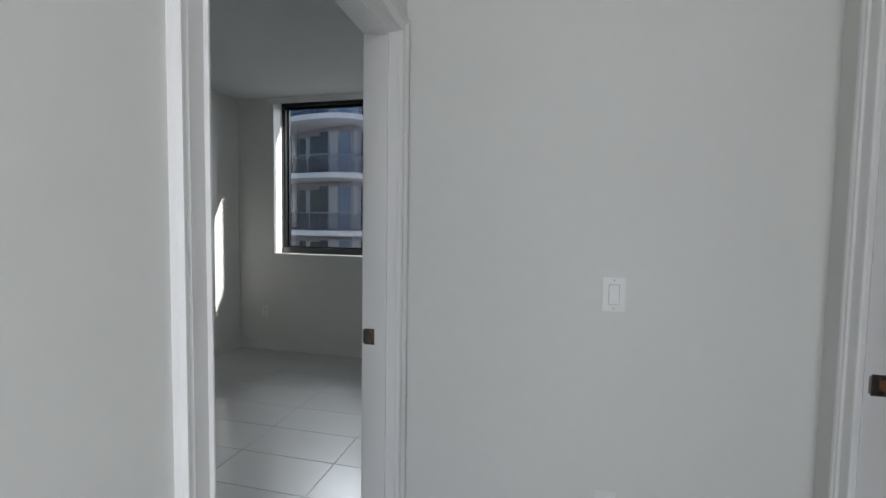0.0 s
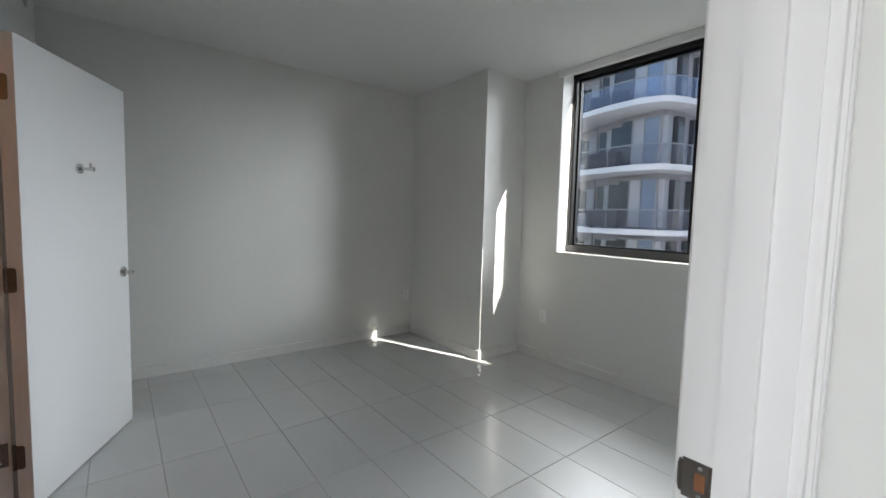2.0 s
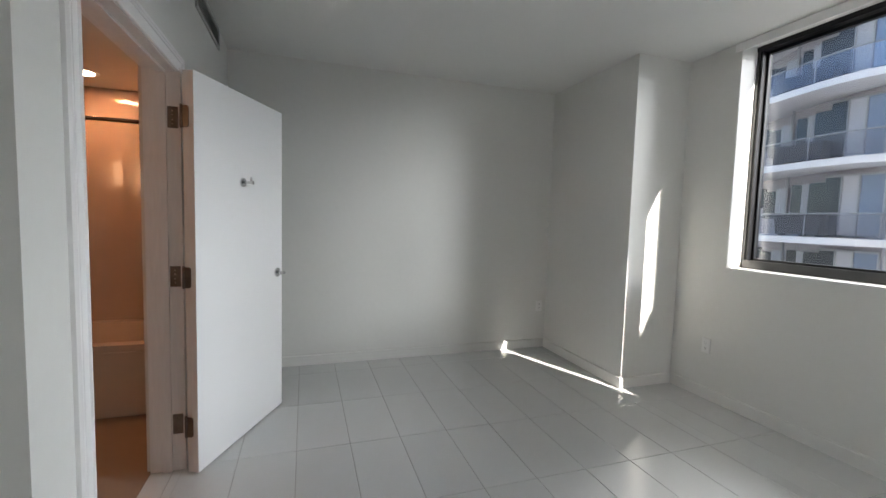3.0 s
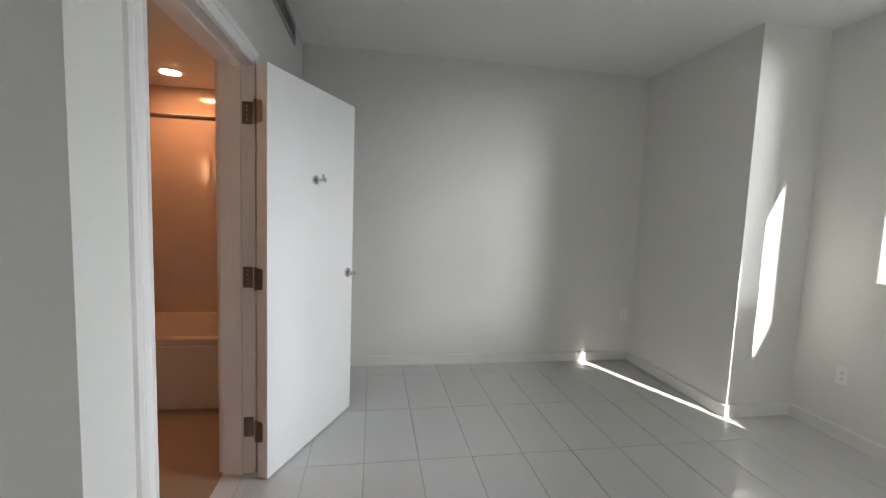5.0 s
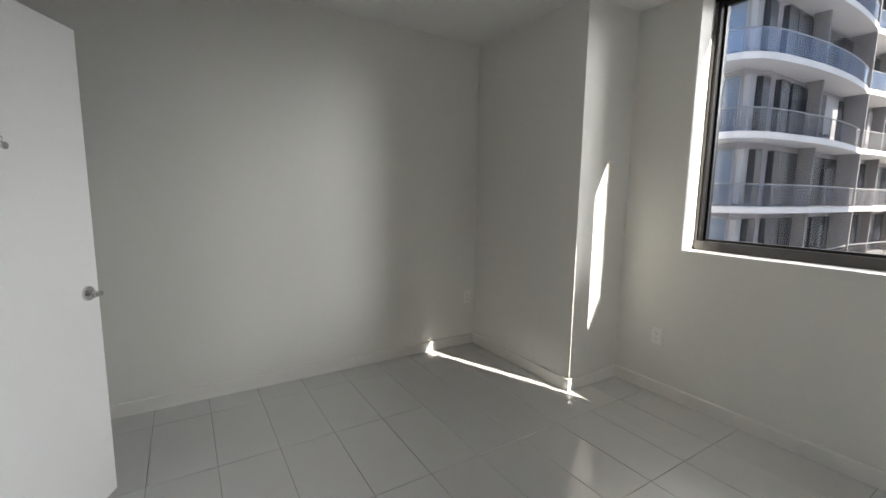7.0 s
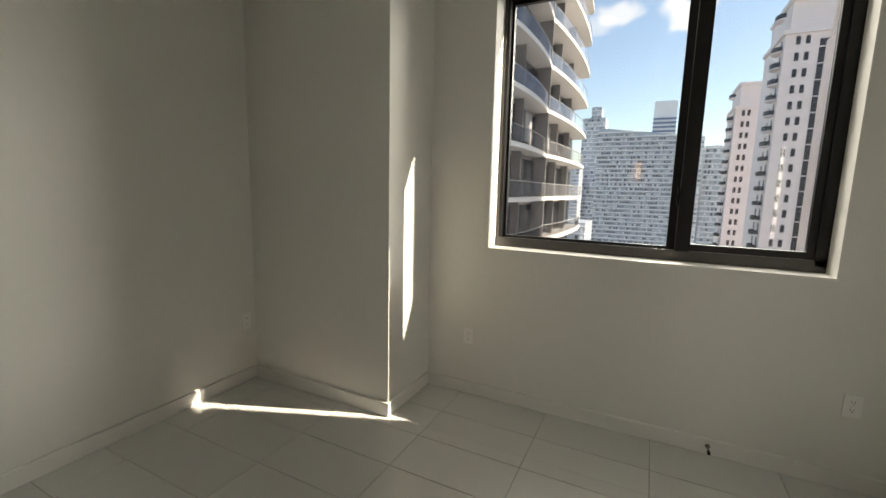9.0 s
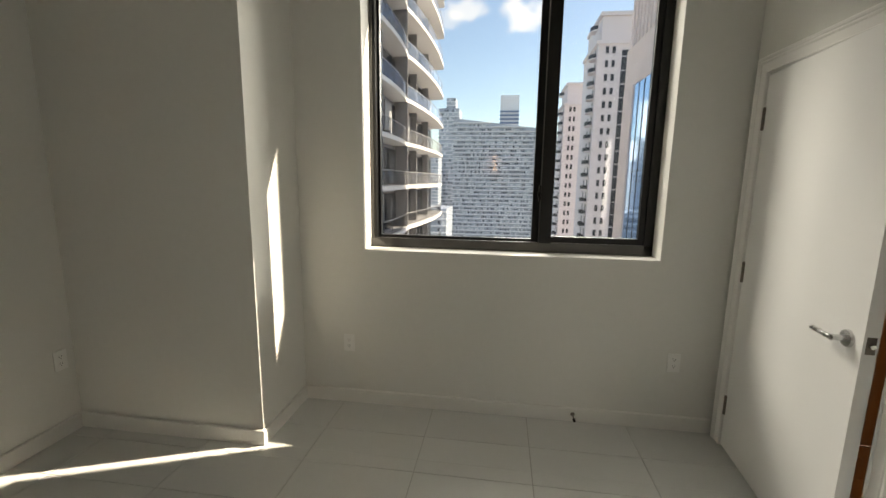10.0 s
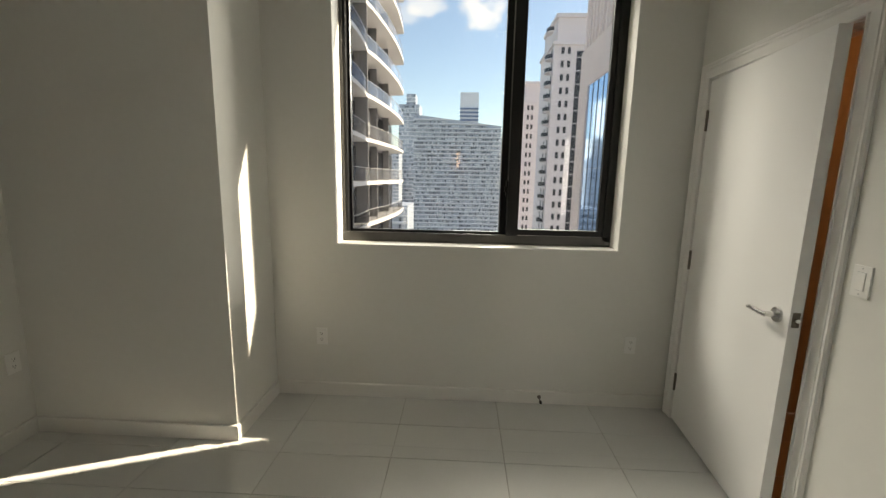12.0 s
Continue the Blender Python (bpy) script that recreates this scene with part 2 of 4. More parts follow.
structure("floor_base", [(XW - 0.12, 6.6, -8.1, 0.0, -0.20, -0.0035)], GROUT, "grey grout bed under the floor tiles")
structure("wall_hall_north", [(XH, HE, HN, HN + 0.12, 0, H)], WALL, "short hall wall painted satin off-white")
structure("wall_hall_east", [(HE, HE + 0.12, -2.60, HN + 0.12, 0, H), (HE, HE + 0.12, -3.45, -2.60, DH + 0.02, H), (HE, HE + 0.12, -4.6, -3.45, 0, H)], WALL, "hall wall with a doorway, off-white")
structure("wall_hall_room", [(HE + 0.9, HE + 1.0, -4.6, HN + 0.12, 0, H), (HE + 0.12, HE + 0.9, HN, HN + 0.12, 0, H), (HE + 0.12, 6.6, -4.72, -4.6, 0, H)], WALL, "plain walls of the room beyond the hall")
structure("wall_hall_west", [(XH - 0.12, XH, -8.0, RY - 0.12, 0, H)], WALL, "plain off-white hall wall")
# Assumed walls out of view; their openings stand behind the hall fill lamps.
structure("wall_living", [(6.5, 6.6, -8.0, -7.3, 0, H), (6.5, 6.6, -5.3, -4.72, 0, H), (6.5, 6.6, -7.3, -5.3, 0, 0.5), (6.5, 6.6, -7.3, -5.3, 2.5, H), (XH - 0.12, 3.2, -8.1, -8.0, 0, H), (6.0, 6.6, -8.1, -8.0, 0, H), (3.2, 6.0, -8.1, -8.0, 0, 0.5), (3.2, 6.0, -8.1, -8.0, 2.5, H)], WALL,
          "plain off-white walls of the living room")
structure("wall_closet", [(4.0, 4.1, HN + 0.12, 0.0, 0, H)], WALL, "back wall of the closet")

# ---- baseboards ----


def baseboard(name, a, b, inward, h=0.088, t=0.014):
    """A board with an eased top edge along the wall foot from a to b; inward points into the room."""
    a, b, n = Vector((*a, 0)), Vector((*b, 0)), Vector((*inward, 0))
    profile = [(0, 0), (t, 0), (t, h - 0.006), (t - 0.003, h - 0.002), (t - 0.006, h), (0, h)]
    bm = bmesh.new()
    ends = [[bm.verts.new(p + n * u + Vector((0, 0, v))) for u, v in profile] for p in (a, b)]
    k = len(profile)
    for i in range(k):
        bm.faces.new((ends[0][i], ends[0][(i + 1) % k], ends[1][(i + 1) % k], ends[1][i]))
    bm.faces.new(ends[0][::-1]), bm.faces.new(ends[1])
    return part(name, bm, SKIRT, kind="structure", label="low white painted baseboard")


baseboard("baseboard_west", (XW + 0.003, YS), (XW + 0.003, COL_Y - 0.017), (1, 0), t=0.015)
baseboard("baseboard_column_south", (XW + 0.003, COL_Y - 0.004), (0.0, COL_Y - 0.004), (0, -1), t=0.015)
baseboard("baseboard_column_east", (0.0, COL_Y - 0.019), (0.0, -0.014), (1, 0))
baseboard("baseboard_north", (0.014, 0.0), (2.566, 0.0), (0, -1))
baseboard("baseboard_south", (XW + 0.014, YS), (BX0 - 0.105, YS), (0, 1))
baseboard("baseboard_south", (BX1 + 0.093, YS), (RX, YS), (0, 1))
baseboard("baseboard_recess", (RX, YS + 0.014), (RX, RY), (1, 0))
baseboard("baseboard_south_recess", (RX + 0.014, RY), (XE, RY), (0, 1))
baseboard("baseboard_east", (XE, EY1 + 0.11), (XE, CY0 - 0.11), (-1, 0))
baseboard("baseboard_hall", (XH + 0.02, HN), (HE, HN), (0, -1))

# ---- door trim ----
CASING = [(0.0, 0.0), (0.0, 0.010), (0.003, 0.014), (0.009, 0.015), (0.013, 0.009), (0.050, 0.011), (0.054, 0.016), (0.060, 0.017), (0.064, 0.013), (0.069, 0.018), (0.078, 0.019), (0.085, 0.012), (0.085, 0.0)]


def casing(name, u0, u1, top, place, parent, mat, w=1.0):
    """A mitred casing round a doorway from u0 to u1 along a wall; place(u, out, z) gives the point. w widens the board."""
    bm = bmesh.new()
    rings = []
    for corner in (lambda s: (u0 - s, 0.0), lambda s: (u0 - s, top + s), lambda s: (u1 + s, top + s), lambda s: (u1 + s, 0.0)):
        rings.append([bm.verts.new(place(corner(s * w)[0], out, corner(s * w)[1])) for s, out in CASING])
    k = len(CASING)
    for a, b in zip(rings, rings[1:]):
        for i in range(k):
            bm.faces.new((a[i], a[(i + 1) % k], b[(i + 1) % k], b[i]))
    bm.faces.new(rings[0]), bm.faces.new(rings[-1][::-1])
    ob = part(name, bm, mat, parent)
    return ob


# the entry: jambs, stop, casings, strike plate
entry = tagged(new("door_frame_entry"), "white painted frame of the open bedroom doorway with moulded casing", kind="structure")
boxes("jamb", [(XE, XH, EY1, EY1 + 0.02, 0, DH + 0.02), (XE, XH, EY0 - 0.02, EY0, 0, DH + 0.02), (XE, XH, EY0, EY1, DH, DH + 0.02)], TRIM, entry, 0.0015)
boxes("stop", [(XE + 0.042, XE + 0.084, EY1 - 0.012, EY1, 0, DH - 0.012), (XE + 0.042, XE + 0.084, EY0, EY0 + 0.012, 0, DH - 0.012), (XE + 0.042, XE + 0.084, EY0, EY1, DH - 0.012, DH)], TRIM, entry, 0.002)
casing("casing", EY0 - 0.004, EY1 + 0.004, DH + 0.004, lambda u, o, z: (XH + o, u, z), entry, TRIM, 0.75)
casing("casing", EY0 - 0.004, EY1 + 0.004, DH + 0.004, lambda u, o, z: (XE - o, u, z), entry, TRIM)


def strike(m, label):
    """A strike plate with its hole; x runs across the jamb and -y comes out of it."""
    ob = thing("strike_plate", m, label, "door hardware")
    bm = bmesh.new()
    box(bm, -0.022, 0.020, -0.002, 0, -0.029, 0.029)
    soften(bm, 0.0012)
    part("plate", bm, HINGE, ob)
    bm = bmesh.new()
    lip = [(-0.022, 0.0), (-0.026, 0.001), (-0.030, 0.004), (-0.032, 0.008)]
    rows = [[bm.verts.new((x, y - 0.002, z)) for x, y in lip] + [bm.verts.new((x + 0.0012, y, z)) for x, y in lip[::-1]] for z in (-0.024, -0.016, 0.016, 0.024)]
    for v in rows[0] + rows[3]:
        v.co.x = max(v.co.x, -0.028)
    for a, b in zip(rows, rows[1:]):
        for i in range(8):
            bm.faces.new((a[i], a[(i + 1) % 8], b[(i + 1) % 8], b[i]))
    bm.faces.new(rows[0]), bm.faces.new(rows[3][::-1])
    part("lip", bm, HINGE, ob)
    bm = bmesh.new()
    box(bm, -0.005, 0.009, -0.0028, -0.0018, -0.013, 0.013)
    part("bolt_hole", bm, HOLE, ob)
    for z in (-0.021, 0.021):
        bm = bmesh.new()
        cyl(bm, (0.002, -0.0018, z), (0.002, -0.0032, z), 0.0035, 12)
        part("screw", bm, CHROME, ob)
    return ob


strike(pose(XE + 0.022, EY1, 0.955), "tarnished nickel strike plate let into the white door jamb")
hall_frame = tagged(new("door_frame_hall"), "white painted frame of the second hall doorway", kind="structure")
boxes("jamb", [(HE, HE + 0.12, -2.62, -2.60, 0, DH + 0.02), (HE, HE + 0.12, -3.45, -3.43, 0, DH + 0.02), (HE, HE + 0.12, -3.43, -2.62, DH, DH + 0.02)], TRIM, hall_frame, 0.0015)
boxes("stop", [(HE + 0.070, HE + 0.112, -2.632, -2.62, 0, DH - 0.012)], TRIM, hall_frame, 0.002)
casing("casing", -3.434, -2.616, DH + 0.004, lambda u, o, z: (HE - o, u, z), hall_frame, TRIM, 0.9)
strike(pose(HE + 0.038, -2.62, 0.955), "small nickel strike plate on the second hall doorway")

# the bathroom doorway
bath_frame = tagged(new("door_frame_bath"), "scuffed white frame of the bathroom doorway with moulded casing", kind="structure")
boxes("jamb", [(BX0 - 0.02, BX0, YS - 0.145, YS + 0.016, 0, DH + 0.02), (BX1, BX1 + 0.02, YS - 0.145, YS, 0, DH + 0.02), (BX0, BX1, YS - 0.145, YS, DH, DH + 0.02)], WORN, bath_frame, 0.0015)
boxes("stop", [(BX0, BX0 + 0.012, YS - 0.085, YS - 0.045, 0, DH - 0.012), (BX1 - 0.012, BX1, YS - 0.085, YS - 0.045, 0, DH - 0.012), (BX0, BX1, YS - 0.085, YS - 0.045, DH - 0.012, DH)], WORN, bath_frame, 0.002)
casing("casing", BX0 - 0.004, BX1 + 0.004, DH + 0.004, lambda u, o, z: (u, YS + o, z), bath_frame, TRIM)

# the closet doorway
closet_frame = tagged(new("door_frame_closet"), "white painted frame of the closet doorway with moulded casing", kind="structure")
boxes("jamb", [(XE, XH, CY1, CY1 + 0.02, 0, DH + 0.02), (XE, XH, CY0 - 0.02, CY0, 0, DH + 0.02), (XE, XH, CY0, CY1, DH, DH + 0.02)], TRIM, closet_frame, 0.0015)
boxes("stop", [(XE + 0.045, XE + 0.085, CY1 - 0.012, CY1, 0, DH - 0.012), (XE + 0.045, XE + 0.085, CY0, CY0 + 0.012, 0, DH - 0.012), (XE + 0.045, XE + 0.085, CY0, CY1, DH - 0.012, DH)], TRIM, closet_frame, 0.002)
casing("casing", CY0 - 0.004, CY1 + 0.004, DH + 0.004, lambda u, o, z: (XE - o, u, z), closet_frame, TRIM)


def lever(parent, side, u, z, towards, rose=0.032, length=0.11):
    """A lever handle on the face y = side; it comes out along sign(side), its lever runs along towards (x)."""
    s = 1 if side > 0 else -1
    ob = new("door_handle")
    ob.parent = parent
    tagged(ob, "satin chrome lever handle")
    bm = bmesh.new()
    cyl(bm, (u, side, z), (u, side + s * 0.009, z), rose, 32, rose * 0.93)
    part("rose", bm, CHROME, ob, smooth=True)
    bm = bmesh.new()
    cyl(bm, (u, side + s * 0.008, z), (u, side + s * 0.050, z), 0.011, 20)
    pts = [(0.0, 0.050, 0.0), (0.02, 0.056, 0.001), (0.05, 0.058, 0.003), (length * 0.8, 0.055, 0.002), (length, 0.050, -0.003)]
    for a, b in zip(pts, pts[1:]):
        cyl(bm, (u + towards * a[0], side + s * a[1], z + a[2]), (u + towards * b[0], side + s * b[1], z + b[2]), 0.0095, 16, 0.0085)
    bmesh.ops.create_uvsphere(bm, u_segments=16, v_segments=8, radius=0.0115, matrix=Matrix.Translation((u, side + s * 0.050, z)))
    part("lever", bm, CHROME, ob, smooth=True)
    return ob


def butt_hinge(parent, place, z, wing):
    """A hinge: barrel of knuckles at place, one wing along the unit direction wing, h 0.1 m."""
    ob = new("hinge")
    ob.parent = parent
    tagged(ob, "satin nickel butt hinge with rounded wing")
    bm = bmesh.new()
    x, y = place
    for k in range(5):
        cyl(bm, (x, y, z - 0.051 + k * 0.0206), (x, y, z - 0.051 + k * 0.0206 + 0.0196), 0.0068, 14)
    cyl(bm, (x, y, z - 0.056), (x, y, z - 0.051), 0.005, 12, 0.0068)
    cyl(bm, (x, y, z + 0.052), (x, y, z + 0.057), 0.0068, 12, 0.005)
    part("knuckles", bm, HINGE, ob, smooth=True)
    for w in wing:
        (ux, uy), (nx, ny) = w
        bm = bmesh.new()
        pts = [(0, -0.052), (0.030, -0.052), (0.038, -0.044), (0.038, 0.044), (0.030, 0.052), (0, 0.052)]
        lo = [bm.verts.new((x + ux * u, y + uy * u, z + v)) for u, v in pts]
        hi = [bm.verts.new((x + ux * u + nx * 0.0025, y + uy * u + ny * 0.0025, z + v)) for u, v in pts]
        bm.faces.new(lo), bm.faces.new(hi[::-1])
        for i in range(6):
            bm.faces.new((lo[i], lo[(i + 1) % 6], hi[(i + 1) % 6], hi[i]))
        part("wing", bm, HINGE, ob)
    return ob


def door_leaf(name, m, width, label, thick=0.045, height=2.02, core=None):
    """A flush leaf from its hinge edge (x = 0) to its latch edge; its faces are y = 0 and y = thick."""
    ob = thing(name, m, label, "door")
    bm = bmesh.new()
    box(bm, 0, width, 0, thick, 0.010, 0.010 + height)
    soften(bm, 0.0018)
    part("leaf", bm, LEAF, ob, smooth=True)
    return ob


# bathroom leaf, swung wide open into the room
BW = 0.838
ang = math.degrees(math.atan2(-3.148 + 3.510, -0.384 - 0.374))
bath_door = door_leaf("bathroom_door", pose(0.374, -3.510, 0, 0, 0, ang), BW, "white flush bathroom door standing wide open, robe hook on its face", 0.058)
lever(bath_door, 0.0, BW - 0.065, 0.955, -1, length=0.05)
lever(bath_door, 0.058, BW - 0.065, 0.955, -1)
boxes("hinge_edge", [(-0.0012, 0.0, 0.001, 0.057, 0.012, 2.028)], WORN, bath_door)
boxes("latch_plate", [(BW, BW + 0.0015, 0.010, 0.035, 0.925, 0.985)], HINGE, bath_door)
for hz in (0.25, 1.02, 1.81):
    butt_hinge(bath_door, (-0.006, 0.062), hz, [((0.0, -1.0), (1.0, 0.0))])


def robe_hook(parent, u, z):
    ob = new("robe_hook")
    ob.parent = parent
    tagged(ob, "small round chrome robe hook")
    bm = bmesh.new()
    cyl(bm, (u, 0, z), (u, -0.010, z), 0.026, 28, 0.024)
    part("rose", bm, CHROME, ob, smooth=True)
    bm = bmesh.new()
    cyl(bm, (u, -0.008, z), (u, -0.060, z), 0.0075, 16)
    cyl(bm, (u, -0.058, z), (u, -0.066, z), 0.0115, 20)
    cyl(bm, (u, -0.052, z), (u, -0.052, z + 0.030), 0.0055, 12)
    part("peg", bm, CHROME, ob, smooth=True)


robe_hook(bath_door, 0.392, 1.527)
# jamb wings of the bathroom hinges
for hz in (0.25, 1.02, 1.81):
    wing = thing("hinge_plate", pose(BX0, YS, hz), "satin nickel hinge plate screwed to the scuffed jamb", "door hinge", "bathroom door hinges")
    boxes("plate", [(0.0, 0.0025, -0.040, 0.006, -0.052, 0.052)], HINGE, wing, 0.001)
    for dz in (-0.032, -0.012, 0.012, 0.032):
        bm = bmesh.new()
        cyl(bm, (0.002, -0.018, dz), (0.0034, -0.018, dz), 0.004, 12)
        part("screw", bm, CHROME, wing)

# closet leaf, ajar into the room
CW = 0.878
closet_door = door_leaf("closet_door", pose(XE - 0.002, CY1 - 0.004, 0, 0, 0, -95.0), CW, "white flush closet door standing ajar with a lever handle", height=2.011)
lever(closet_door, 0.0, CW - 0.070, 0.955, -1)
latch = boxes("latch_plate", [(CW, CW + 0.0018, 0.009, 0.036, 0.925, 0.985)], HINGE, closet_door, label="satin nickel latch plate")
bm = bmesh.new()
cyl(bm, (CW, 0.022, 0.955), (CW + 0.014, 0.022, 0.955), 0.008, 16)
part("latch_bolt", bm, CHROME, closet_door, smooth=True)
for hz in (0.25, 1.02, 1.81):
    butt_hinge(closet_door, (0.004, -0.006), hz, [((-1.0, 0.0), (0.0, 1.0))])
# strike lip of the closet jamb
strike(pose(XE + 0.022, CY0, 0.955, 0, 0, 180), "nickel strike plate on the closet jamb")

# ---- the window: dark frame, sliding sash, glass ----
FY = 0.145                       # inner face of the frame
window = tagged(new("window_1"), "large dark bronze aluminium sliding window in a white plaster reveal", kind="structure")
F0, F1, G0, G1 = WX0 + 0.006, WX1 - 0.006, WZ0 + 0.012, WZ1
boxes("reveal_lining", [(WX0, WX0 + 0.006, 0.0, 0.30, WZ0, WZ1), (WX1 - 0.006, WX1, 0.0, 0.30, WZ0, WZ1)], REVEAL, window)
boxes("window_sill", [(WX0, WX1, -0.006, 0.30, WZ0, WZ0 + 0.012)], REVEAL, window, 0.002, label="thin white plaster sill")
boxes("head_track", [(F0, F1, FY, FY + 0.095, G1 - 0.034, G1)], FRAME, window, 0.002)
boxes("bottom_track", [(F0, F1, FY, FY + 0.095, G0, G0 + 0.030), (F0, F1, FY, FY + 0.012, G0 + 0.030, G0 + 0.062), (F0, F1, FY + 0.042, FY + 0.050, G0 + 0.030, G0 + 0.05)], TRACK, window, 0.002,
      label="worn grey lower window track")
boxes("side_frame", [(F0, F0 + 0.036, FY + 0.012, FY + 0.095, G0, G1 - 0.034)], FRAME, window, 0.002)
boxes("side_frame", [(F1 - 0.05, F1, FY, FY + 0.095, G0 + 0.030, G1 - 0.034)], FRAME, window, 0.002)
boxes("side_channel", [(F0 + 0.004, F0 + 0.018, FY + 0.002, FY + 0.012, G0 + 0.062, G1 - 0.034)], TRACK, window)
MX0, MX1 = 1.475, 1.590
sash = new("sash")
sash.parent = window
tagged(sash, "sliding sash with dark bronze stiles")
boxes("stile", [(MX0, MX0 + 0.055, FY + 0.052, FY + 0.09, G0 + 0.03, G1 - 0.034), (F0 + 0.036, F0 + 0.052, FY + 0.055, FY + 0.09, G0 + 0.03, G1 - 0.034)], FRAME, sash, 0.002)
boxes("rail", [(F0 + 0.052, MX0, FY + 0.055, FY + 0.09, G0 + 0.030, G0 + 0.075), (F0 + 0.052, MX0, FY + 0.055, FY + 0.09, G1 - 0.055, G1 - 0.034)], FRAME, sash, 0.002)
fixed = new("sash")
fixed.parent = window
tagged(fixed, "second sash with dark bronze stiles and a small latch")
boxes("stile", [(MX0 + 0.042, MX1, FY - 0.030, FY + 0.048, G0 + 0.062, G1 - 0.034), (F1 - 0.085, F1 - 0.05, FY + 0.014, FY + 0.048, G0 + 0.062, G1 - 0.034)], FRAME, fixed, 0.002)
boxes("rail", [(MX1, F1 - 0.085, FY + 0.014, FY + 0.048, G0 + 0.062, G0 + 0.100), (MX1, F1 - 0.085, FY + 0.014, FY + 0.048, G1 - 0.055, G1 - 0.034)], FRAME, fixed, 0.002)
bm = bmesh.new()
box(bm, MX0 + 0.030, MX0 + 0.042, FY - 0.020, FY + 0.014, 1.36, 1.46)
box(bm, MX0 + 0.022, MX0 + 0.030, FY - 0.016, FY + 0.0, 1.385, 1.42)
soften(bm, 0.002)
part("latch", bm, FRAME, fixed, smooth=True)
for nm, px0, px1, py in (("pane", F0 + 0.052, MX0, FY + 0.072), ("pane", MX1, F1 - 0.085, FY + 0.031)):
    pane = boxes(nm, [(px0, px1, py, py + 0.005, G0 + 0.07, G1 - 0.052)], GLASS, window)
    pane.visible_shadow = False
boxes("head_board", [(WX0 - 0.04, WX1 + 0.04, -0.012, 0.0, WZ1 - 0.045, H - 0.004)], TRIM, window, 0.002, label="flat white board above the window")

# ---- wall plates ----


def outlet(m, label, group="wall outlets"):
    """A duplex outlet; its face looks to -y."""
    ob = thing("wall_outlet", m, label, "electrical outlet", group)
    bm = bmesh.new()
    box(bm, -0.035, 0.035, -0.006, 0, -0.057, 0.057)
    soften(bm, 0.003)
    part("plate", bm, PLATE, ob, smooth=True)
    for dz in (-0.02, 0.02):
        bm = bmesh.new()
        box(bm, -0.0165, 0.0165, -0.0078, -0.005, dz - 0.014, dz + 0.014)
        soften(bm, 0.004)
        sock = part("receptacle", bm, PLATE, ob, smooth=True)
        boxes("slots", [(-0.008, -0.006, -0.0082, -0.0070, dz - 0.002, dz + 0.007), (0.005, 0.007, -0.0082, -0.0070, dz - 0.003, dz + 0.007), (-0.002, 0.002, -0.0082, -0.0070, dz - 0.010, dz - 0.006)], DARK, sock)
    return ob


def switch(m, label):
    """A rocker switch; its face looks to -y."""
    ob = thing("light_switch", m, label, "light switch")
    bm = bmesh.new()
    box(bm, -0.036, 0.036, -0.006, 0, -0.058, 0.058)
    soften(bm, 0.003)
    part("plate", bm, PLATE, ob, smooth=True)
    bm = bmesh.new()
    box(bm, -0.0175, 0.0175, -0.0068, -0.004, -0.0345, 0.0345)
    part("rim", bm, VENTM, ob)
    bm = bmesh.new()
    v = box(bm, -0.0155, 0.0155, -0.0100, -0.005, -0.0325, 0.0325)
    v[1].co.y, v[5].co.y = -0.0080, -0.0080
    soften(bm, 0.0012)
    part("rocker", bm, PLATE, ob, smooth=True)
    for dz in (-0.048, 0.048):
        bm = bmesh.new()
        cyl(bm, (0, -0.0055, dz), (0, -0.0068, dz), 0.003, 10)
        part("screw", bm, VENTM, ob)
    return ob


outlet(pose(0.316, 0, 0.415), "white duplex outlet low on the window wall")
outlet(pose(2.330, 0, 0.428), "white duplex outlet low on the window wall near the closet")
outlet(pose(XW, -0.605, 0.445, 0, 0, 90), "white duplex outlet low on the side wall by the column")
outlet(pose(3.437, HN, 0.40), "white duplex outlet low on the hall wall")
switch(pose(3.442, HN, 1.140), "white rocker light switch on the hall wall")
switch(pose(XE, -1.172, 1.155, 0, 0, -90) @ Matrix.Diagonal((0.90, 1, 0.92, 1)), "white rocker light switch beside the closet door")

# door stop on the window wall's baseboard
stop = thing("door_stop", pose(1.768, -0.014, 0.048), "small chrome door stop screwed to the white baseboard", "door stop")
bm = bmesh.new()
cyl(bm, (0, 0, 0), (0, -0.006, 0), 0.013, 20, 0.011)
cyl(bm, (0, -0.006, 0), (0, -0.055, -0.004), 0.0045, 14)
part("rod", bm, HINGE, stop, smooth=True)
bm = bmesh.new()
cyl(bm, (0, -0.053, -0.004), (0, -0.070, -0.005), 0.0095, 18, 0.008)
part("rubber_tip", bm, DARK, stop, smooth=True)

# supply air grille high on the bathroom wall
vent = thing("air_vent", pose(-0.44, YS, 2.597), "grey louvred air grille high on the wall", "air vent")
boxes("frame", [(-0.34, 0.34, 0.0, 0.012, 0.058, 0.075), (-0.34, 0.34, 0.0, 0.012, -0.075, -0.058), (-0.34, -0.32, 0.0, 0.012, -0.058, 0.058), (0.32, 0.34, 0.0, 0.012, -0.058, 0.058)], VENTM, vent, 0.002)
boxes("backing", [(-0.32, 0.32, 0.0, 0.002, -0.058, 0.058)], DARK, vent)
for k in range(6):
    z = -0.048 + k * 0.0185
    bm = bmesh.new()
    v = box(bm, -0.32, 0.32, 0.002, 0.011, z, z + 0.003)
    for i in (2, 3, 6, 7):
        v[i].co.z -= 0.009
    part("slat", bm, VENTM, vent)

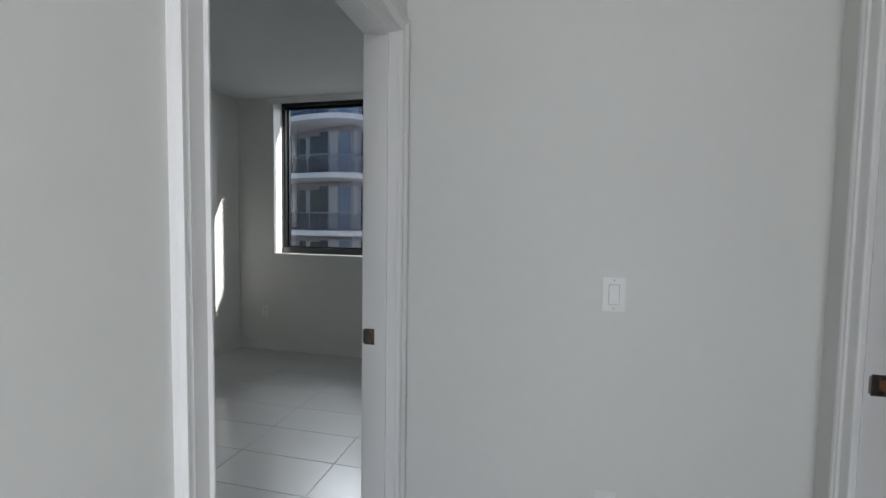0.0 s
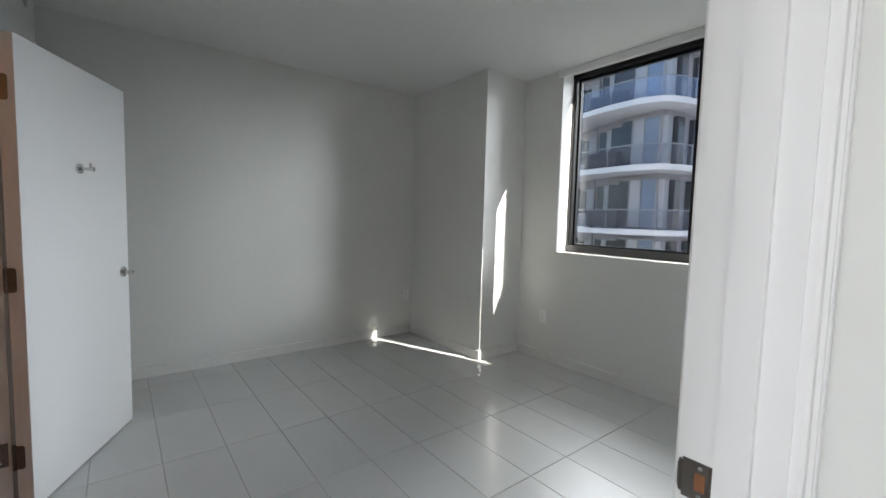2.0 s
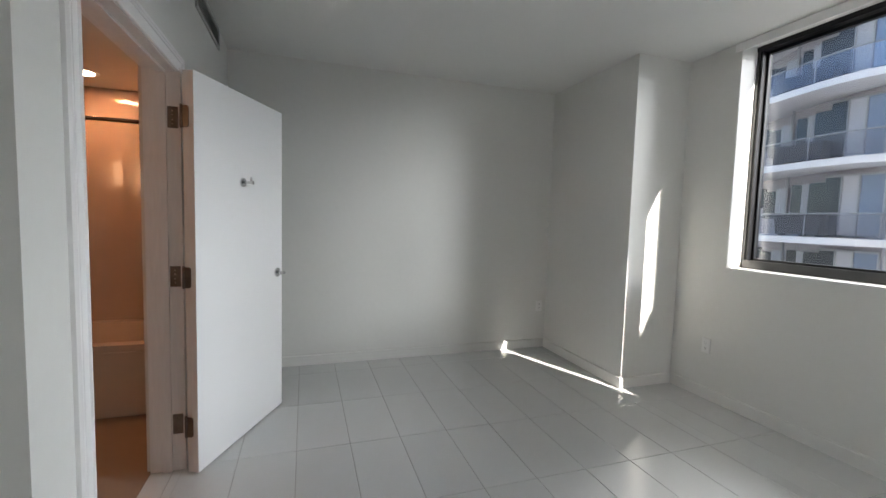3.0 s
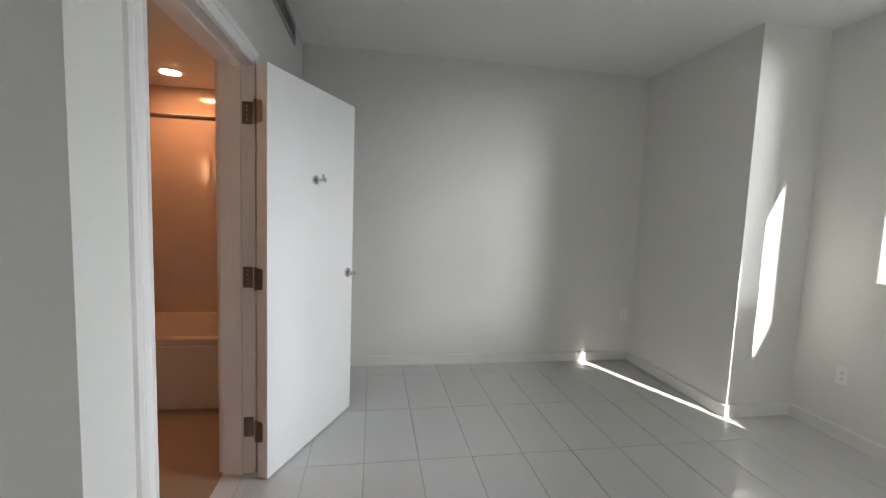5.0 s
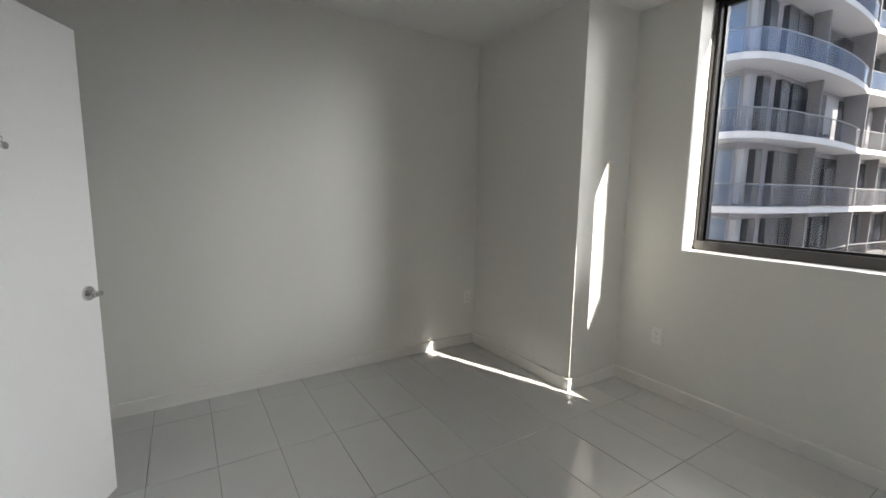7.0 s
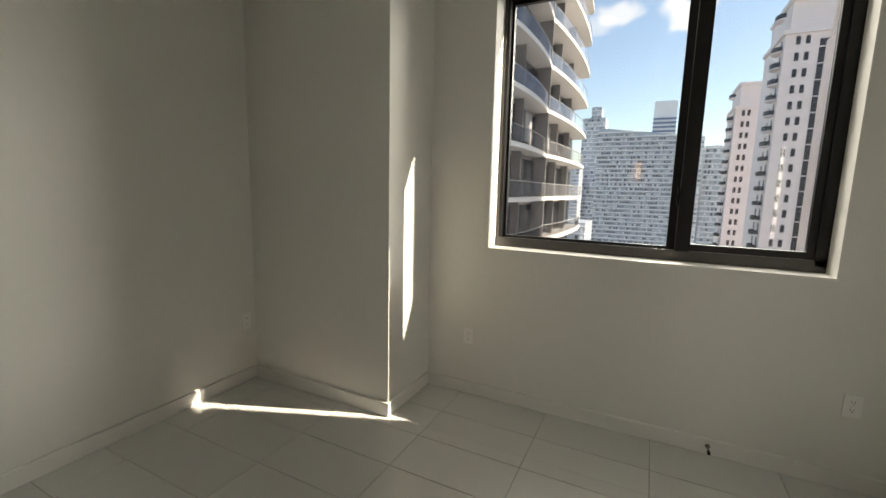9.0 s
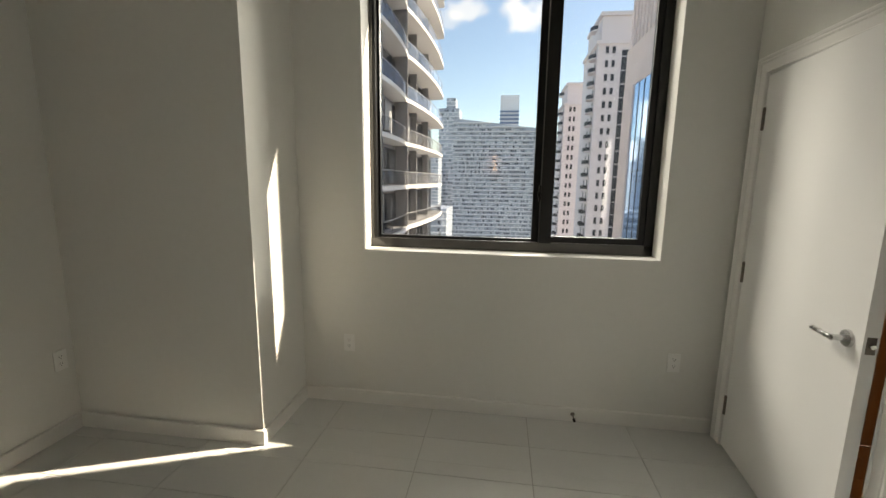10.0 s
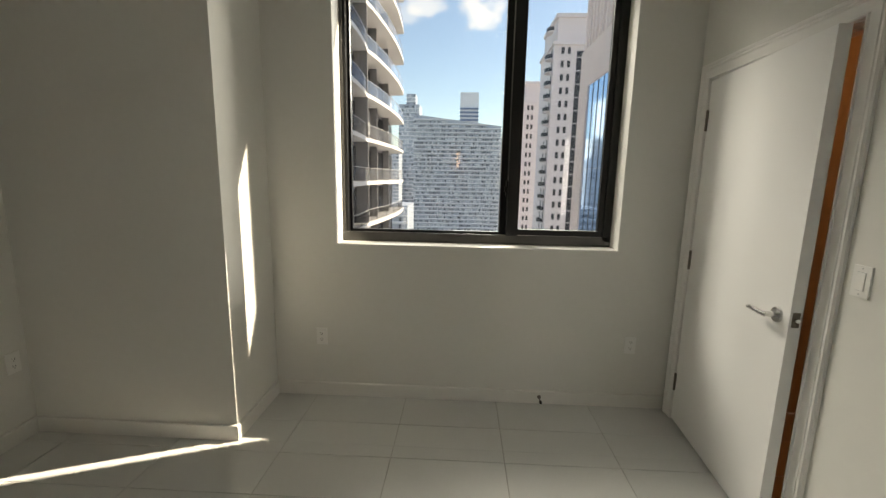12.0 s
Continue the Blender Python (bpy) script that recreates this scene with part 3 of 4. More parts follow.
# ---- bathroom ----
TX0, TX1, TY0, TY1 = -1.20, -0.45, -5.25, -3.765
BH = 2.27
structure("wall_bath_west", [(TX0 - 0.1, TX0, -5.35, -3.745, 0, BH)], BATHTILE, "glossy beige stone-look tiled bathroom wall")
structure("wall_bath_south", [(TX0, 2.3, -5.35, -5.25, 0, BH)], BATHTILE, "glossy beige tiled bathroom wall")
structure("wall_bath_east", [(2.3, 2.4, -5.35, RY - 0.12, 0, BH)], BATHPAINT, "painted bathroom wall")
structure("wall_bath_north", [(TX0, BX0 - 0.02, -3.765, -3.745, 0, BH), (BX0 - 0.02, BX1 + 0.02, -3.765, -3.745, DH + 0.02, BH), (BX1 + 0.02, RX - 0.12, -3.765, -3.745, 0, BH), (RX - 0.12, RX - 0.10, RY - 0.14, -3.745, 0, BH), (RX - 0.10, 2.3, RY - 0.14, RY - 0.12, 0, BH)], BATHPAINT, "painted bathroom wall")
structure("ceiling_bath", [(TX0 - 0.1, RX - 0.10, -5.35, -3.745, BH, BH + 0.06), (RX - 0.10, 2.4, -5.35, RY - 0.12, BH, BH + 0.06)], BATHPAINT, "low painted bathroom ceiling")
tub = thing("bathtub", pose(0, 0, 0), "white alcove bathtub with a flat apron", "bathtub")
bm = bmesh.new()
outer = [(TX0, TY0), (TX1, TY0), (TX1, TY1), (TX0, TY1)]
inner = [(TX0 + 0.07, TY0 + 0.08), (TX1 - 0.08, TY0 + 0.08), (TX1 - 0.08, TY1 - 0.10), (TX0 + 0.07, TY1 - 0.10)]
deep = [(TX0 + 0.14, TY0 + 0.2), (TX1 - 0.14, TY0 + 0.2), (TX1 - 0.14, TY1 - 0.3), (TX0 + 0.14, TY1 - 0.3)]
rings = [[bm.verts.new((x, y, z)) for x, y in ring] for ring, z in ((outer, 0.0), (outer, 0.475), (inner, 0.475), (deep, 0.13))]
for a, b in zip(rings, rings[1:]):
    for i in range(4):
        bm.faces.new((a[i], a[(i + 1) % 4], b[(i + 1) % 4], b[i]))
bm.faces.new(rings[3]), bm.faces.new(rings[0][::-1])
soften(bm, 0.022, 4)
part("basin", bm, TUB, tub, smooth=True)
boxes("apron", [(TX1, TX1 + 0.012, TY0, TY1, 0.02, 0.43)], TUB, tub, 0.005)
rod = thing("shower_rod", pose(TX1, -4.5, 1.905), "polished metal shower curtain rod over the tub", "shower rod")
bm = bmesh.new()
cyl(bm, (0, -0.745, 0), (0, 0.73, 0), 0.0125, 20)
part("rod", bm, RODM, rod, smooth=True)
for y0, y1 in ((-0.75, -0.735), (0.735, 0.72)):
    bm = bmesh.new()
    cyl(bm, (0, y0, 0), (0, y1, 0), 0.034, 24, 0.026)
    part("flange", bm, RODM, rod, smooth=True)
for lx, ly in ((-0.80, -4.42),):
    dl = thing("ceiling_downlight", pose(lx, ly, BH), "round recessed ceiling downlight, lit warm", "ceiling light")
    bm = bmesh.new()
    cyl(bm, (0, 0, -0.006), (0, 0, 0), 0.085, 36, 0.09)
    part("trim_ring", bm, TRIM, dl, smooth=True)
    bm = bmesh.new()
    cyl(bm, (0, 0, -0.009), (0, 0, -0.005), 0.062, 32)
    part("lens", bm, LAMPGLOW, dl)

for sx in (1.12, 1.88):
    sc = thing("vanity_sconce", pose(sx, TY0, 1.80), "upright frosted vanity wall light, lit warm", "wall light", "vanity wall lights")
    boxes("backplate", [(-0.05, 0.05, 0.0, 0.015, -0.06, 0.06)], CHROME, sc, 0.003)
    bm = bmesh.new()
    cyl(bm, (0, 0.055, -0.15), (0, 0.055, 0.15), 0.035, 24)
    part("shade", bm, SCONCE, sc, smooth=True)

# ---- the city outside ----

def palette(name, base, rough=0.6, metal=0.0, spread=0.06, scale=0.6, gloss=0.3, per=0.0):
    return material(name, base, rough, metal, spread, scale, gloss=gloss, per_object=per)


SLAB = palette("tower_white_concrete", (0.78, 0.76, 0.74))
TWALL = palette("tower_grey_wall", (0.38, 0.36, 0.385))
TGLASS = palette("tower_dark_glass", (0.03, 0.035, 0.045), 0.22, 0.0, gloss=0.6)
# Darker copy of the wall grey: the fins' shade is put into the colour.
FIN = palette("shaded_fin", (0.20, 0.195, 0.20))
TPANE = palette("tower_pale_blind", (0.42, 0.42, 0.44), 0.35)
# Window glass with the sky's blue reflection put into its base colour.
TBLUE = palette("tower_sky_glass", (0.24, 0.29, 0.37), 0.15, 0.3)
# Upper rails: the reflected blue sky is painted in as a diffuse tint.
BRAIL = veil("sky_tinted_balcony_glass", (0.34, 0.46, 0.68), 0.27)
RAILM = palette("rail_metal", (0.30, 0.30, 0.31), 0.4)
FARWIN = palette("far_dark_windows", (0.10, 0.11, 0.14), 0.3, gloss=0.5)
# Lowest rails: a darker see-through tint than the floors above.
BRAIL2 = veil("dark_balcony_glass", (0.16, 0.16, 0.17), 0.16, 0.62)
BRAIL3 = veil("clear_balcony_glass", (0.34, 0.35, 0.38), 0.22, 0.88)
CHAIRM = palette("dark_wicker", (0.035, 0.033, 0.036))
FARB = palette("far_blue_glass", (0.20, 0.27, 0.42), 0.3)
BEIGE = palette("beige_stucco", (0.90, 0.80, 0.79))
BEIGE2 = palette("pale_stone_cladding", (0.87, 0.79, 0.78))
WINDARK = palette("dark_windows", (0.04, 0.04, 0.05), 0.3, gloss=0.5)
CURTAIN = material("blue_curtain_wall", (0.36, 0.58, 0.86), 0.05, 0.85, spread=0.02, scale=0.05)
FARW = palette("far_tower_white", (0.88, 0.89, 0.92))
FARG = palette("far_tower_glass", (0.46, 0.50, 0.56), 0.3, gloss=0.8)
GROUND = palette("city_ground", (0.16, 0.16, 0.15), 0.9, spread=0.3, scale=0.02)
Z0 = -85.0
structure("ground", [(-2500, 2500, -2500, 2500, Z0 - 1, Z0)], GROUND, "grey city ground far below")
structure("wall_outer", [(-20, XW - 0.12, 0.0, 0.30, Z0, 12), (4.3, 30, 0.0, 0.30, Z0, 12), (XW - 0.12, 4.3, 0.01, 0.30, Z0, -0.21), (XW - 0.12, 4.3, 0.01, 0.30, H + 0.15, 12)], SLAB, "white outer wall of the building")


def tower(name, m, label, group=""):
    return thing(name, m, label, "apartment tower", group)


# the white tower: a rounded south end, then a scalloped face running away along y
near_tower = tower("balcony_tower", pose(0, 0, 0), "white apartment tower with rounded glass-railed balconies on every floor")
LEVELS = [1.0 + 3.38 * k for k in range(-5, 12)]


def bow(p, q, depth, n):
    """Points from p to q, bulging to the right of the way by depth."""
    p, q = Vector(p), Vector(q)
    d = q - p
    side = Vector((d.y, -d.x)).normalized()
    return [p + d * (k / n) + side * depth * math.sin(math.pi * k / n) ** 0.75 for k in range(n)]


def outline(k):
    s = 0.35 * math.sin(k * 1.7)
    pts = bow((-19.8, 22.8), (-7.05, 18.1 + s * 0.4), 1.2, 14) + bow((-7.05, 18.1 + s * 0.4), (-6.4, 31.2 + s), 0.62, 16)
    for _ in range(4):
        pts = [p if not 8 < i < 20 else (pts[i - 1] + p * 2 + pts[i + 1]) / 4 for i, p in enumerate(pts)]
    return pts + bow((-6.4, 31.2 + s), (-6.05, 48.9), 0.55, 16) + [Vector((-6.05, 48.9)), Vector((-8.1, 49.3))]


def ribbon(bm, pts, z0, z1, inset=0.0):
    """An upright band along pts, moved inwards by inset."""
    vs = []
    for i, p in enumerate(pts):
        a, b = pts[max(0, i - 1)], pts[min(len(pts) - 1, i + 1)]
        d = (b - a).normalized()
        q = p - Vector((d.y, -d.x)) * inset
        vs.append((bm.verts.new((q.x, q.y, z0)), bm.verts.new((q.x, q.y, z1))))
    for (a, b), (c, d) in zip(vs, vs[1:]):
        bm.faces.new((a, c, d, b))
    return vs


CORE = [(-19.8, 24.7), (-10.5, 20.6), (-8.06, 20.0), (-7.6, 21.6), (-7.45, 48.5), (-19.8, 48.5)]
bm = bmesh.new()
foot, head = ([bm.verts.new((x, y, z)) for x, y in CORE] for z in (Z0, 42.0))
for i in range(6):
    bm.faces.new((foot[i], foot[(i + 1) % 6], head[(i + 1) % 6], head[i]))
bm.faces.new(head)
part("wall", bm, TWALL, near_tower)
trng = random.Random(11)


def box_chair(x, y, z):
    """A small outdoor armchair: seat, back and four legs."""
    bm = bmesh.new()
    box(bm, x - 0.28, x + 0.28, y - 0.28, y + 0.28, z + 0.36, z + 0.44)
    box(bm, x - 0.28, x - 0.22, y - 0.28, y + 0.28, z + 0.44, z + 0.86)
    for a in (-0.26, 0.22):
        for b in (-0.26, 0.22):
            box(bm, x + a, x + a + 0.04, y + b, y + b + 0.04, z, z + 0.36)
    return bm


# windows of the end wall: x, width, foot, head, glass
END_WALL = [(-18.9, 0.8, 0.9, 2.3, "dark"), (-17.6, 1.1, 0.05, 2.5, "pale"), (-16.2, 0.6, 0.9, 2.3, "dark"), (-15.2, 0.7, 1.5, 2.6, "dark"), (-14.3, 0.65, 0.9, 2.4, "dark"),
            (-13.45, 0.6, 0.05, 2.5, "pale"), (-12.45, 0.45, 0.9, 2.6, "dark"), (-11.85, 0.35, 1.2, 2.6, "pale"), (-11.3, 0.7, 0.6, 2.6, "dark")]
dark_bm, pale_bm, blue_bm, frame_bm = bmesh.new(), bmesh.new(), bmesh.new(), bmesh.new()
for k, z in enumerate(LEVELS):
    pts = outline(k)
    bm = bmesh.new()
    n = len(pts)
    up = [bm.verts.new((p.x, p.y, z)) for p in pts] + [bm.verts.new((-19.8, 48.5, z))]
    lo = [bm.verts.new((p.x, p.y, z - 0.30)) for p in pts] + [bm.verts.new((-19.8, 48.5, z - 0.30))]
    bm.faces.new(up), bm.faces.new(lo[::-1])
    for i in range(n + 1):
        bm.faces.new((lo[i], lo[(i + 1) % (n + 1)], up[(i + 1) % (n + 1)], up[i]))
    part("balcony_slab", bm, SLAB, near_tower)
    bm = bmesh.new()
    ribbon(bm, pts[:-1], z + 0.08, z + 1.02, 0.10)
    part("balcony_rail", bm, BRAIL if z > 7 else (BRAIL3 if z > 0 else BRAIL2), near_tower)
    bm = bmesh.new()
    for p in pts[2:-2:3]:
        box(bm, p.x - 0.16, p.x - 0.12, p.y + 0.1, p.y + 0.14, z, z + 1.06)
    for a, b in zip(pts[:-2], pts[1:-1]):
        cyl(bm, (a.x - 0.12, a.y + 0.08, z + 1.05), (b.x - 0.12, b.y + 0.08, z + 1.05), 0.035, 6, caps=False)
    tagged(part("rail_posts", bm, RAILM, near_tower), kind="stuff")
    # glazing of the east face and of the rounded end, and the fins between flats
    y = 22.2
    while y < 48.0:
        w = trng.uniform(0.8, 1.9)
        bmx = dark_bm if trng.random() < 0.86 else pale_bm
        box(bmx, -7.62, -7.36 + trng.uniform(0, 0.05), y, min(48.3, y + w), z + 0.05, z + 2.75)
        y += w + trng.uniform(0.10, 0.5)
    # the rounded end: small dark windows, sliding doors and a downpipe, then broad pale glazing
    for x, w, low, high, kind in END_WALL:
        yy = 24.7 + (x + 19.8) * (-4.1 / 9.3)
        box({"dark": dark_bm, "pale": pale_bm, "blue": blue_bm}[kind], x, x + w, yy - 0.10 - w * 0.44, yy + 0.2, z + low, z + high)
    for x, w, kind in ((-10.35, 0.62, "dark"), (-9.68, 0.62, "pale"), (-9.01, 0.86, "blue")):
        box({"dark": dark_bm, "pale": pale_bm, "blue": blue_bm}[kind], x, x + w, 20.04, 20.70, z + 0.12, z + 2.75)
        box(frame_bm, x + w, x + w + 0.05, 19.98, 20.70, z + 0.05, z + 2.85)
    box(pale_bm, -8.1, -7.79, 20.06, 20.66, z + 0.12, z + 2.75)
    box(dark_bm, -8.0, -7.53, 20.74, 21.50, z + 0.12, z + 2.75)
    box(frame_bm, -10.40, -8.10, 19.98, 20.70, z + 2.75, z + 2.85)
    cyl(frame_bm, (-12.62, 21.10, z - 0.3), (-12.62, 21.10, z + 3.08), 0.06, 8, caps=False)
    if z > -4:
        for bx, bw, bh in ((-12.75 + 0.25 * (k % 3), 1.2, 1.12), (-10.95, 0.7 + 0.2 * (k % 2), 1.02)):
            bm = bmesh.new()
            by = 24.7 + (bx + 19.8) * (-4.1 / 9.3) - 1.5
            v = box(bm, bx, bx + bw, by, by + 0.7, z + 0.10, z + bh)
            v[1].co.x -= 0.14
            v[5].co.x += 0.10
            box(bm, bx + 0.08, bx + 0.16, by + 0.1, by + 0.5, z, z + 0.12)
            box(bm, bx + bw - 0.16, bx + bw - 0.08, by + 0.1, by + 0.5, z, z + 0.12)
            part("balcony_sofa", bm, CHAIRM, near_tower)
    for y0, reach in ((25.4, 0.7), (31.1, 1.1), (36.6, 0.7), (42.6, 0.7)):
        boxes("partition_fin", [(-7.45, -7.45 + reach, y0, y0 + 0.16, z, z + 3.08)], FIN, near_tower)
    if 0 < z < 20:
        for cy in [trng.uniform(22.5, 46) for _ in range(5)]:
            chair = part("balcony_chair", box_chair(-6.95, cy, z), CHAIRM, near_tower)
tagged(part("dark_windows", dark_bm, TGLASS, near_tower), kind="stuff")
tagged(part("pale_windows", pale_bm, TPANE, near_tower), kind="stuff")
tagged(part("sky_windows", blue_bm, TBLUE, near_tower), kind="stuff")
tagged(part("window_bars", frame_bm, RAILM, near_tower), kind="stuff")


def slab_tower(name, label, x0, x1, y0, y1, top, top_right=None, step=3.4, cols=22, wall=FARG, band=FARW, seed=1, shade=0.5, crown=0.0, band_h=0.75, pale=0.45):
    """A far slab block: a glazed body, a white band at every floor and dark windows between them."""
    t = tower(name, pose(0, 0, 0), label)
    bm = bmesh.new()
    v = box(bm, x0, x1, y0, y1, Z0, top)
    if top_right is not None:
        for i in (5, 7):
            v[i].co.z = top_right
    part("wall", bm, wall, t)
    r = random.Random(seed)
    z = -46.0
    wins, pales = bmesh.new(), bmesh.new()
    while z < top - crown:
        boxes("floor_band", [(x0 - 0.4, x1 + 0.4 if top_right is None or z < top_right else x0 + (x1 - x0) * (top - z) / (top - top_right + 0.01), y0 - 1.4, y0 + 0.2, z - band_h, z)], band, t)
        cw = (x1 - x0) / cols
        for c in range(cols):
            if top_right is not None and z + step > top + (top_right - top) * (c + 1) / cols:
                continue
            if r.random() < shade:
                box(wins if r.random() >= pale else pales, x0 + (c + r.uniform(0.05, 0.4)) * cw, x0 + (c + r.uniform(0.55, 0.85)) * cw, y0 - 0.35, y0 - 0.05, z + 0.3, z + step - 1.35)
        z += step
    tagged(part("windows", wins, FARWIN, t), kind="stuff")
    tagged(part("blinds", pales, FARW, t), kind="stuff")
    return t


slab_tower("slab_block", "wide pale glass slab block with white floor bands and slanting roof", -34, 27, 300, 330, 44.0, 36.8, seed=3, shade=0.78, cols=44, crown=3, step=2.9, band_h=0.62)
slab_tower("far_tower", "slim white tower with blue glass behind the slab block", -4, 17, 500, 525, 97, seed=5, cols=5, step=4.2, crown=15, shade=0.0, wall=FARW, band=FARB, band_h=1.9)
slab_tower("far_tower", "stepped blue-grey glass tower far behind", -72, -49, 480, 510, 80, seed=6, cols=8, step=4.2)
slab_tower("far_tower", "stepped blue-grey glass tower far behind", -64, -54, 485, 505, 92, seed=7, cols=4, step=4.2)
slab_tower("far_tower", "distant pale tower beside the slab block", 30, 46, 320, 345, 33, seed=8, cols=8, step=3.4)
slab_tower("reflected_tower", "tall white apartment tower mirrored in the office glass", -104, -75, 300, 325, 57, seed=21, cols=9, step=3.6, shade=1.0, wall=FARW, pale=0.1)
slab_tower("reflected_tower", "lower white wing of the mirrored apartment tower", -75, -68, 304, 325, 30, seed=22, cols=3, step=3.6, shade=1.0, wall=FARW, pale=0.1)
slab_tower("low_block", "long pale residential block beyond the balcony tower", -150, -66, 440, 465, 26, seed=12, cols=30, step=3.6, shade=0.4)
slab_tower("low_block", "low pale block at the foot of the towers", -42, -24, 190, 215, -12, seed=9, cols=8, step=3.3)


def beige(name, label, x0, x1, y0, y1, top, seed, strip, balcony):
    """A stucco tower: stepped cornice, rows of small windows, a dark glazed strip, rounded balconies."""
    t = tower(name, pose(0, 0, 0), label)
    boxes("wall", [(x0, x1, y0, y1, Z0, top - 6), (x0 + 0.8, x1 - 0.3, y0 + 0.8, y1, top - 6, top)], BEIGE, t)
    boxes("cornice", [(x0 - 0.5, x1 + 0.4, y0 - 0.5, y1, top - 6.6, top - 5.8), (x0 + 0.3, x1 + 0.2, y0 + 0.3, y1, top, top + 0.9)], BEIGE2, t, 0.1)
    floors = [z for z in (top - 9.5 - 3.2 * k for k in range(34)) if z > -40]
    wins = bmesh.new()
    for z in floors:
        for k in range(2):
            box(wins, x0 - 0.06, x0 + 0.1, y0 + 2.0 + 4.2 * k, y0 + 3.2 + 4.2 * k, z + 0.9, z + 2.4)
        for fx in (0.16, 0.30):
            box(wins, x0 + (x1 - x0) * fx, x0 + (x1 - x0) * fx + 0.75, y0 - 0.06, y0 + 0.1, z + 0.8, z + 2.4)
    tagged(part("windows", wins, WINDARK, t), kind="stuff")
    if strip:
        s0 = x0 + (x1 - x0) * strip
        boxes("glazed_strip", [(s0, s0 + 2.9, y0 - 0.08, y0 + 0.2, -60, top - 8)], WINDARK, t)
        for z in floors:
            boxes("strip_transom", [(s0 - 0.05, s0 + 2.95, y0 - 0.14, y0 + 0.1, z - 0.12, z + 0.12)], BEIGE2, t)
    if balcony:
        for z in floors + [top - 3]:
            b = new("balcony")
            b.parent = t
            bm = bmesh.new()
            cx, cy = x0 - 0.2, y0 + balcony
            arc = [(cx - 1.5 * math.sin(math.pi * i / 10), cy - 1.9 * math.cos(math.pi * i / 10)) for i in range(11)]
            for z0, z1 in ((z - 0.22, z),):
                lo, hi = ([bm.verts.new((x, y, zz)) for x, y in arc] for zz in (z0, z1))
                bm.faces.new(lo[::-1]), bm.faces.new(hi)
                for i in range(11):
                    bm.faces.new((lo[i], lo[(i + 1) % 11], hi[(i + 1) % 11], hi[i]))
            part("slab", bm, BEIGE2, b)
            bm = bmesh.new()
            for i in range(10):
                (ax, ay), (bx, by) = arc[i], arc[i + 1]
                v = [bm.verts.new(p) for p in ((ax, ay, z + 0.05), (bx, by, z + 0.05), (bx, by, z + 0.95), (ax, ay, z + 0.95))]
                bm.faces.new(v)
            part("rail", bm, WINDARK, b)
    return t


beige("stucco_tower", "pinkish beige stucco apartment tower with a glazed strip and rounded balconies", 23.2, 34.5, 110, 128, 41.0, 2, 0.50, 2.5)
beige("stucco_tower", "lower beige stucco apartment tower with small dark windows and rounded balconies", 21.4, 31, 150, 165, 33.5, 4, 0.0, 3.5)

# the office building next door: glass below a pale fascia, grooved concrete above
office = thing("office_building", pose(0, 0, 0), "pale concrete office building with a blue mirror-glass wall", "office building")
boxes("wall", [(11.55, 30, 14, 36.9, Z0, 9.2), (11.45, 30, 14, 37.2, 9.2, 12.4)], BEIGE2, office, 0.05)
boxes("corner_pier", [(11.35, 12.2, 34.4, 36.9, Z0, 9.2)], BEIGE2, office, 0.05)
boxes("upper_wall", [(11.75, 30, 14, 37.0, 12.4, 40)], BEIGE2, office)
for k in range(26):
    boxes("concrete_fin", [(11.40, 11.80, 36.2 - k * 0.85 - 0.42, 36.2 - k * 0.85, 12.4, 40)], BEIGE2, office)
for j in range(5):
    for i in range(16):
        y1 = 34.3 - i * 1.30
        lean = trng.uniform(0, 0.01)
        if j == 0:
            boxes("mullion", [(11.42, 11.46, y1 - 1.30, y1 - 1.27, -25, 9.1)], FRAME, office)
        boxes("pane", [(11.46 - lean, 11.54, y1 - 1.27, y1, 9.1 - (j + 1) * 6.8 + 0.04, 9.1 - j * 6.8)], CURTAIN, office)

# unseen pier, guard and slab, added to shape the sun patch indoors
sun_block = tagged(new("trim_sun_block"), "unseen white pier and solid guard added to cut the sun at the window", kind="structure")
boxes("pier", [(4.08, 4.29, 1.47, 1.50, -0.2, 6.0)], SLAB, sun_block)
boxes("guard", [(4.29, 4.75, 1.47, 1.50, 1.2, 4.18), (4.75, 9.0, 1.47, 1.50, 1.2, 3.95)], SLAB, sun_block)
boxes("slab", [(4.08, 9.0, 0.30, 1.50, 1.0, 1.2)], SLAB, sun_block)

# ---- floor tiles ----
floor = tagged(new("floor"), "large pale glazed rectangular floor tiles with thin grey joints", kind="structure")
TW, TD, GAP = 0.6035, 0.302, 0.0030
rng = random.Random(4)


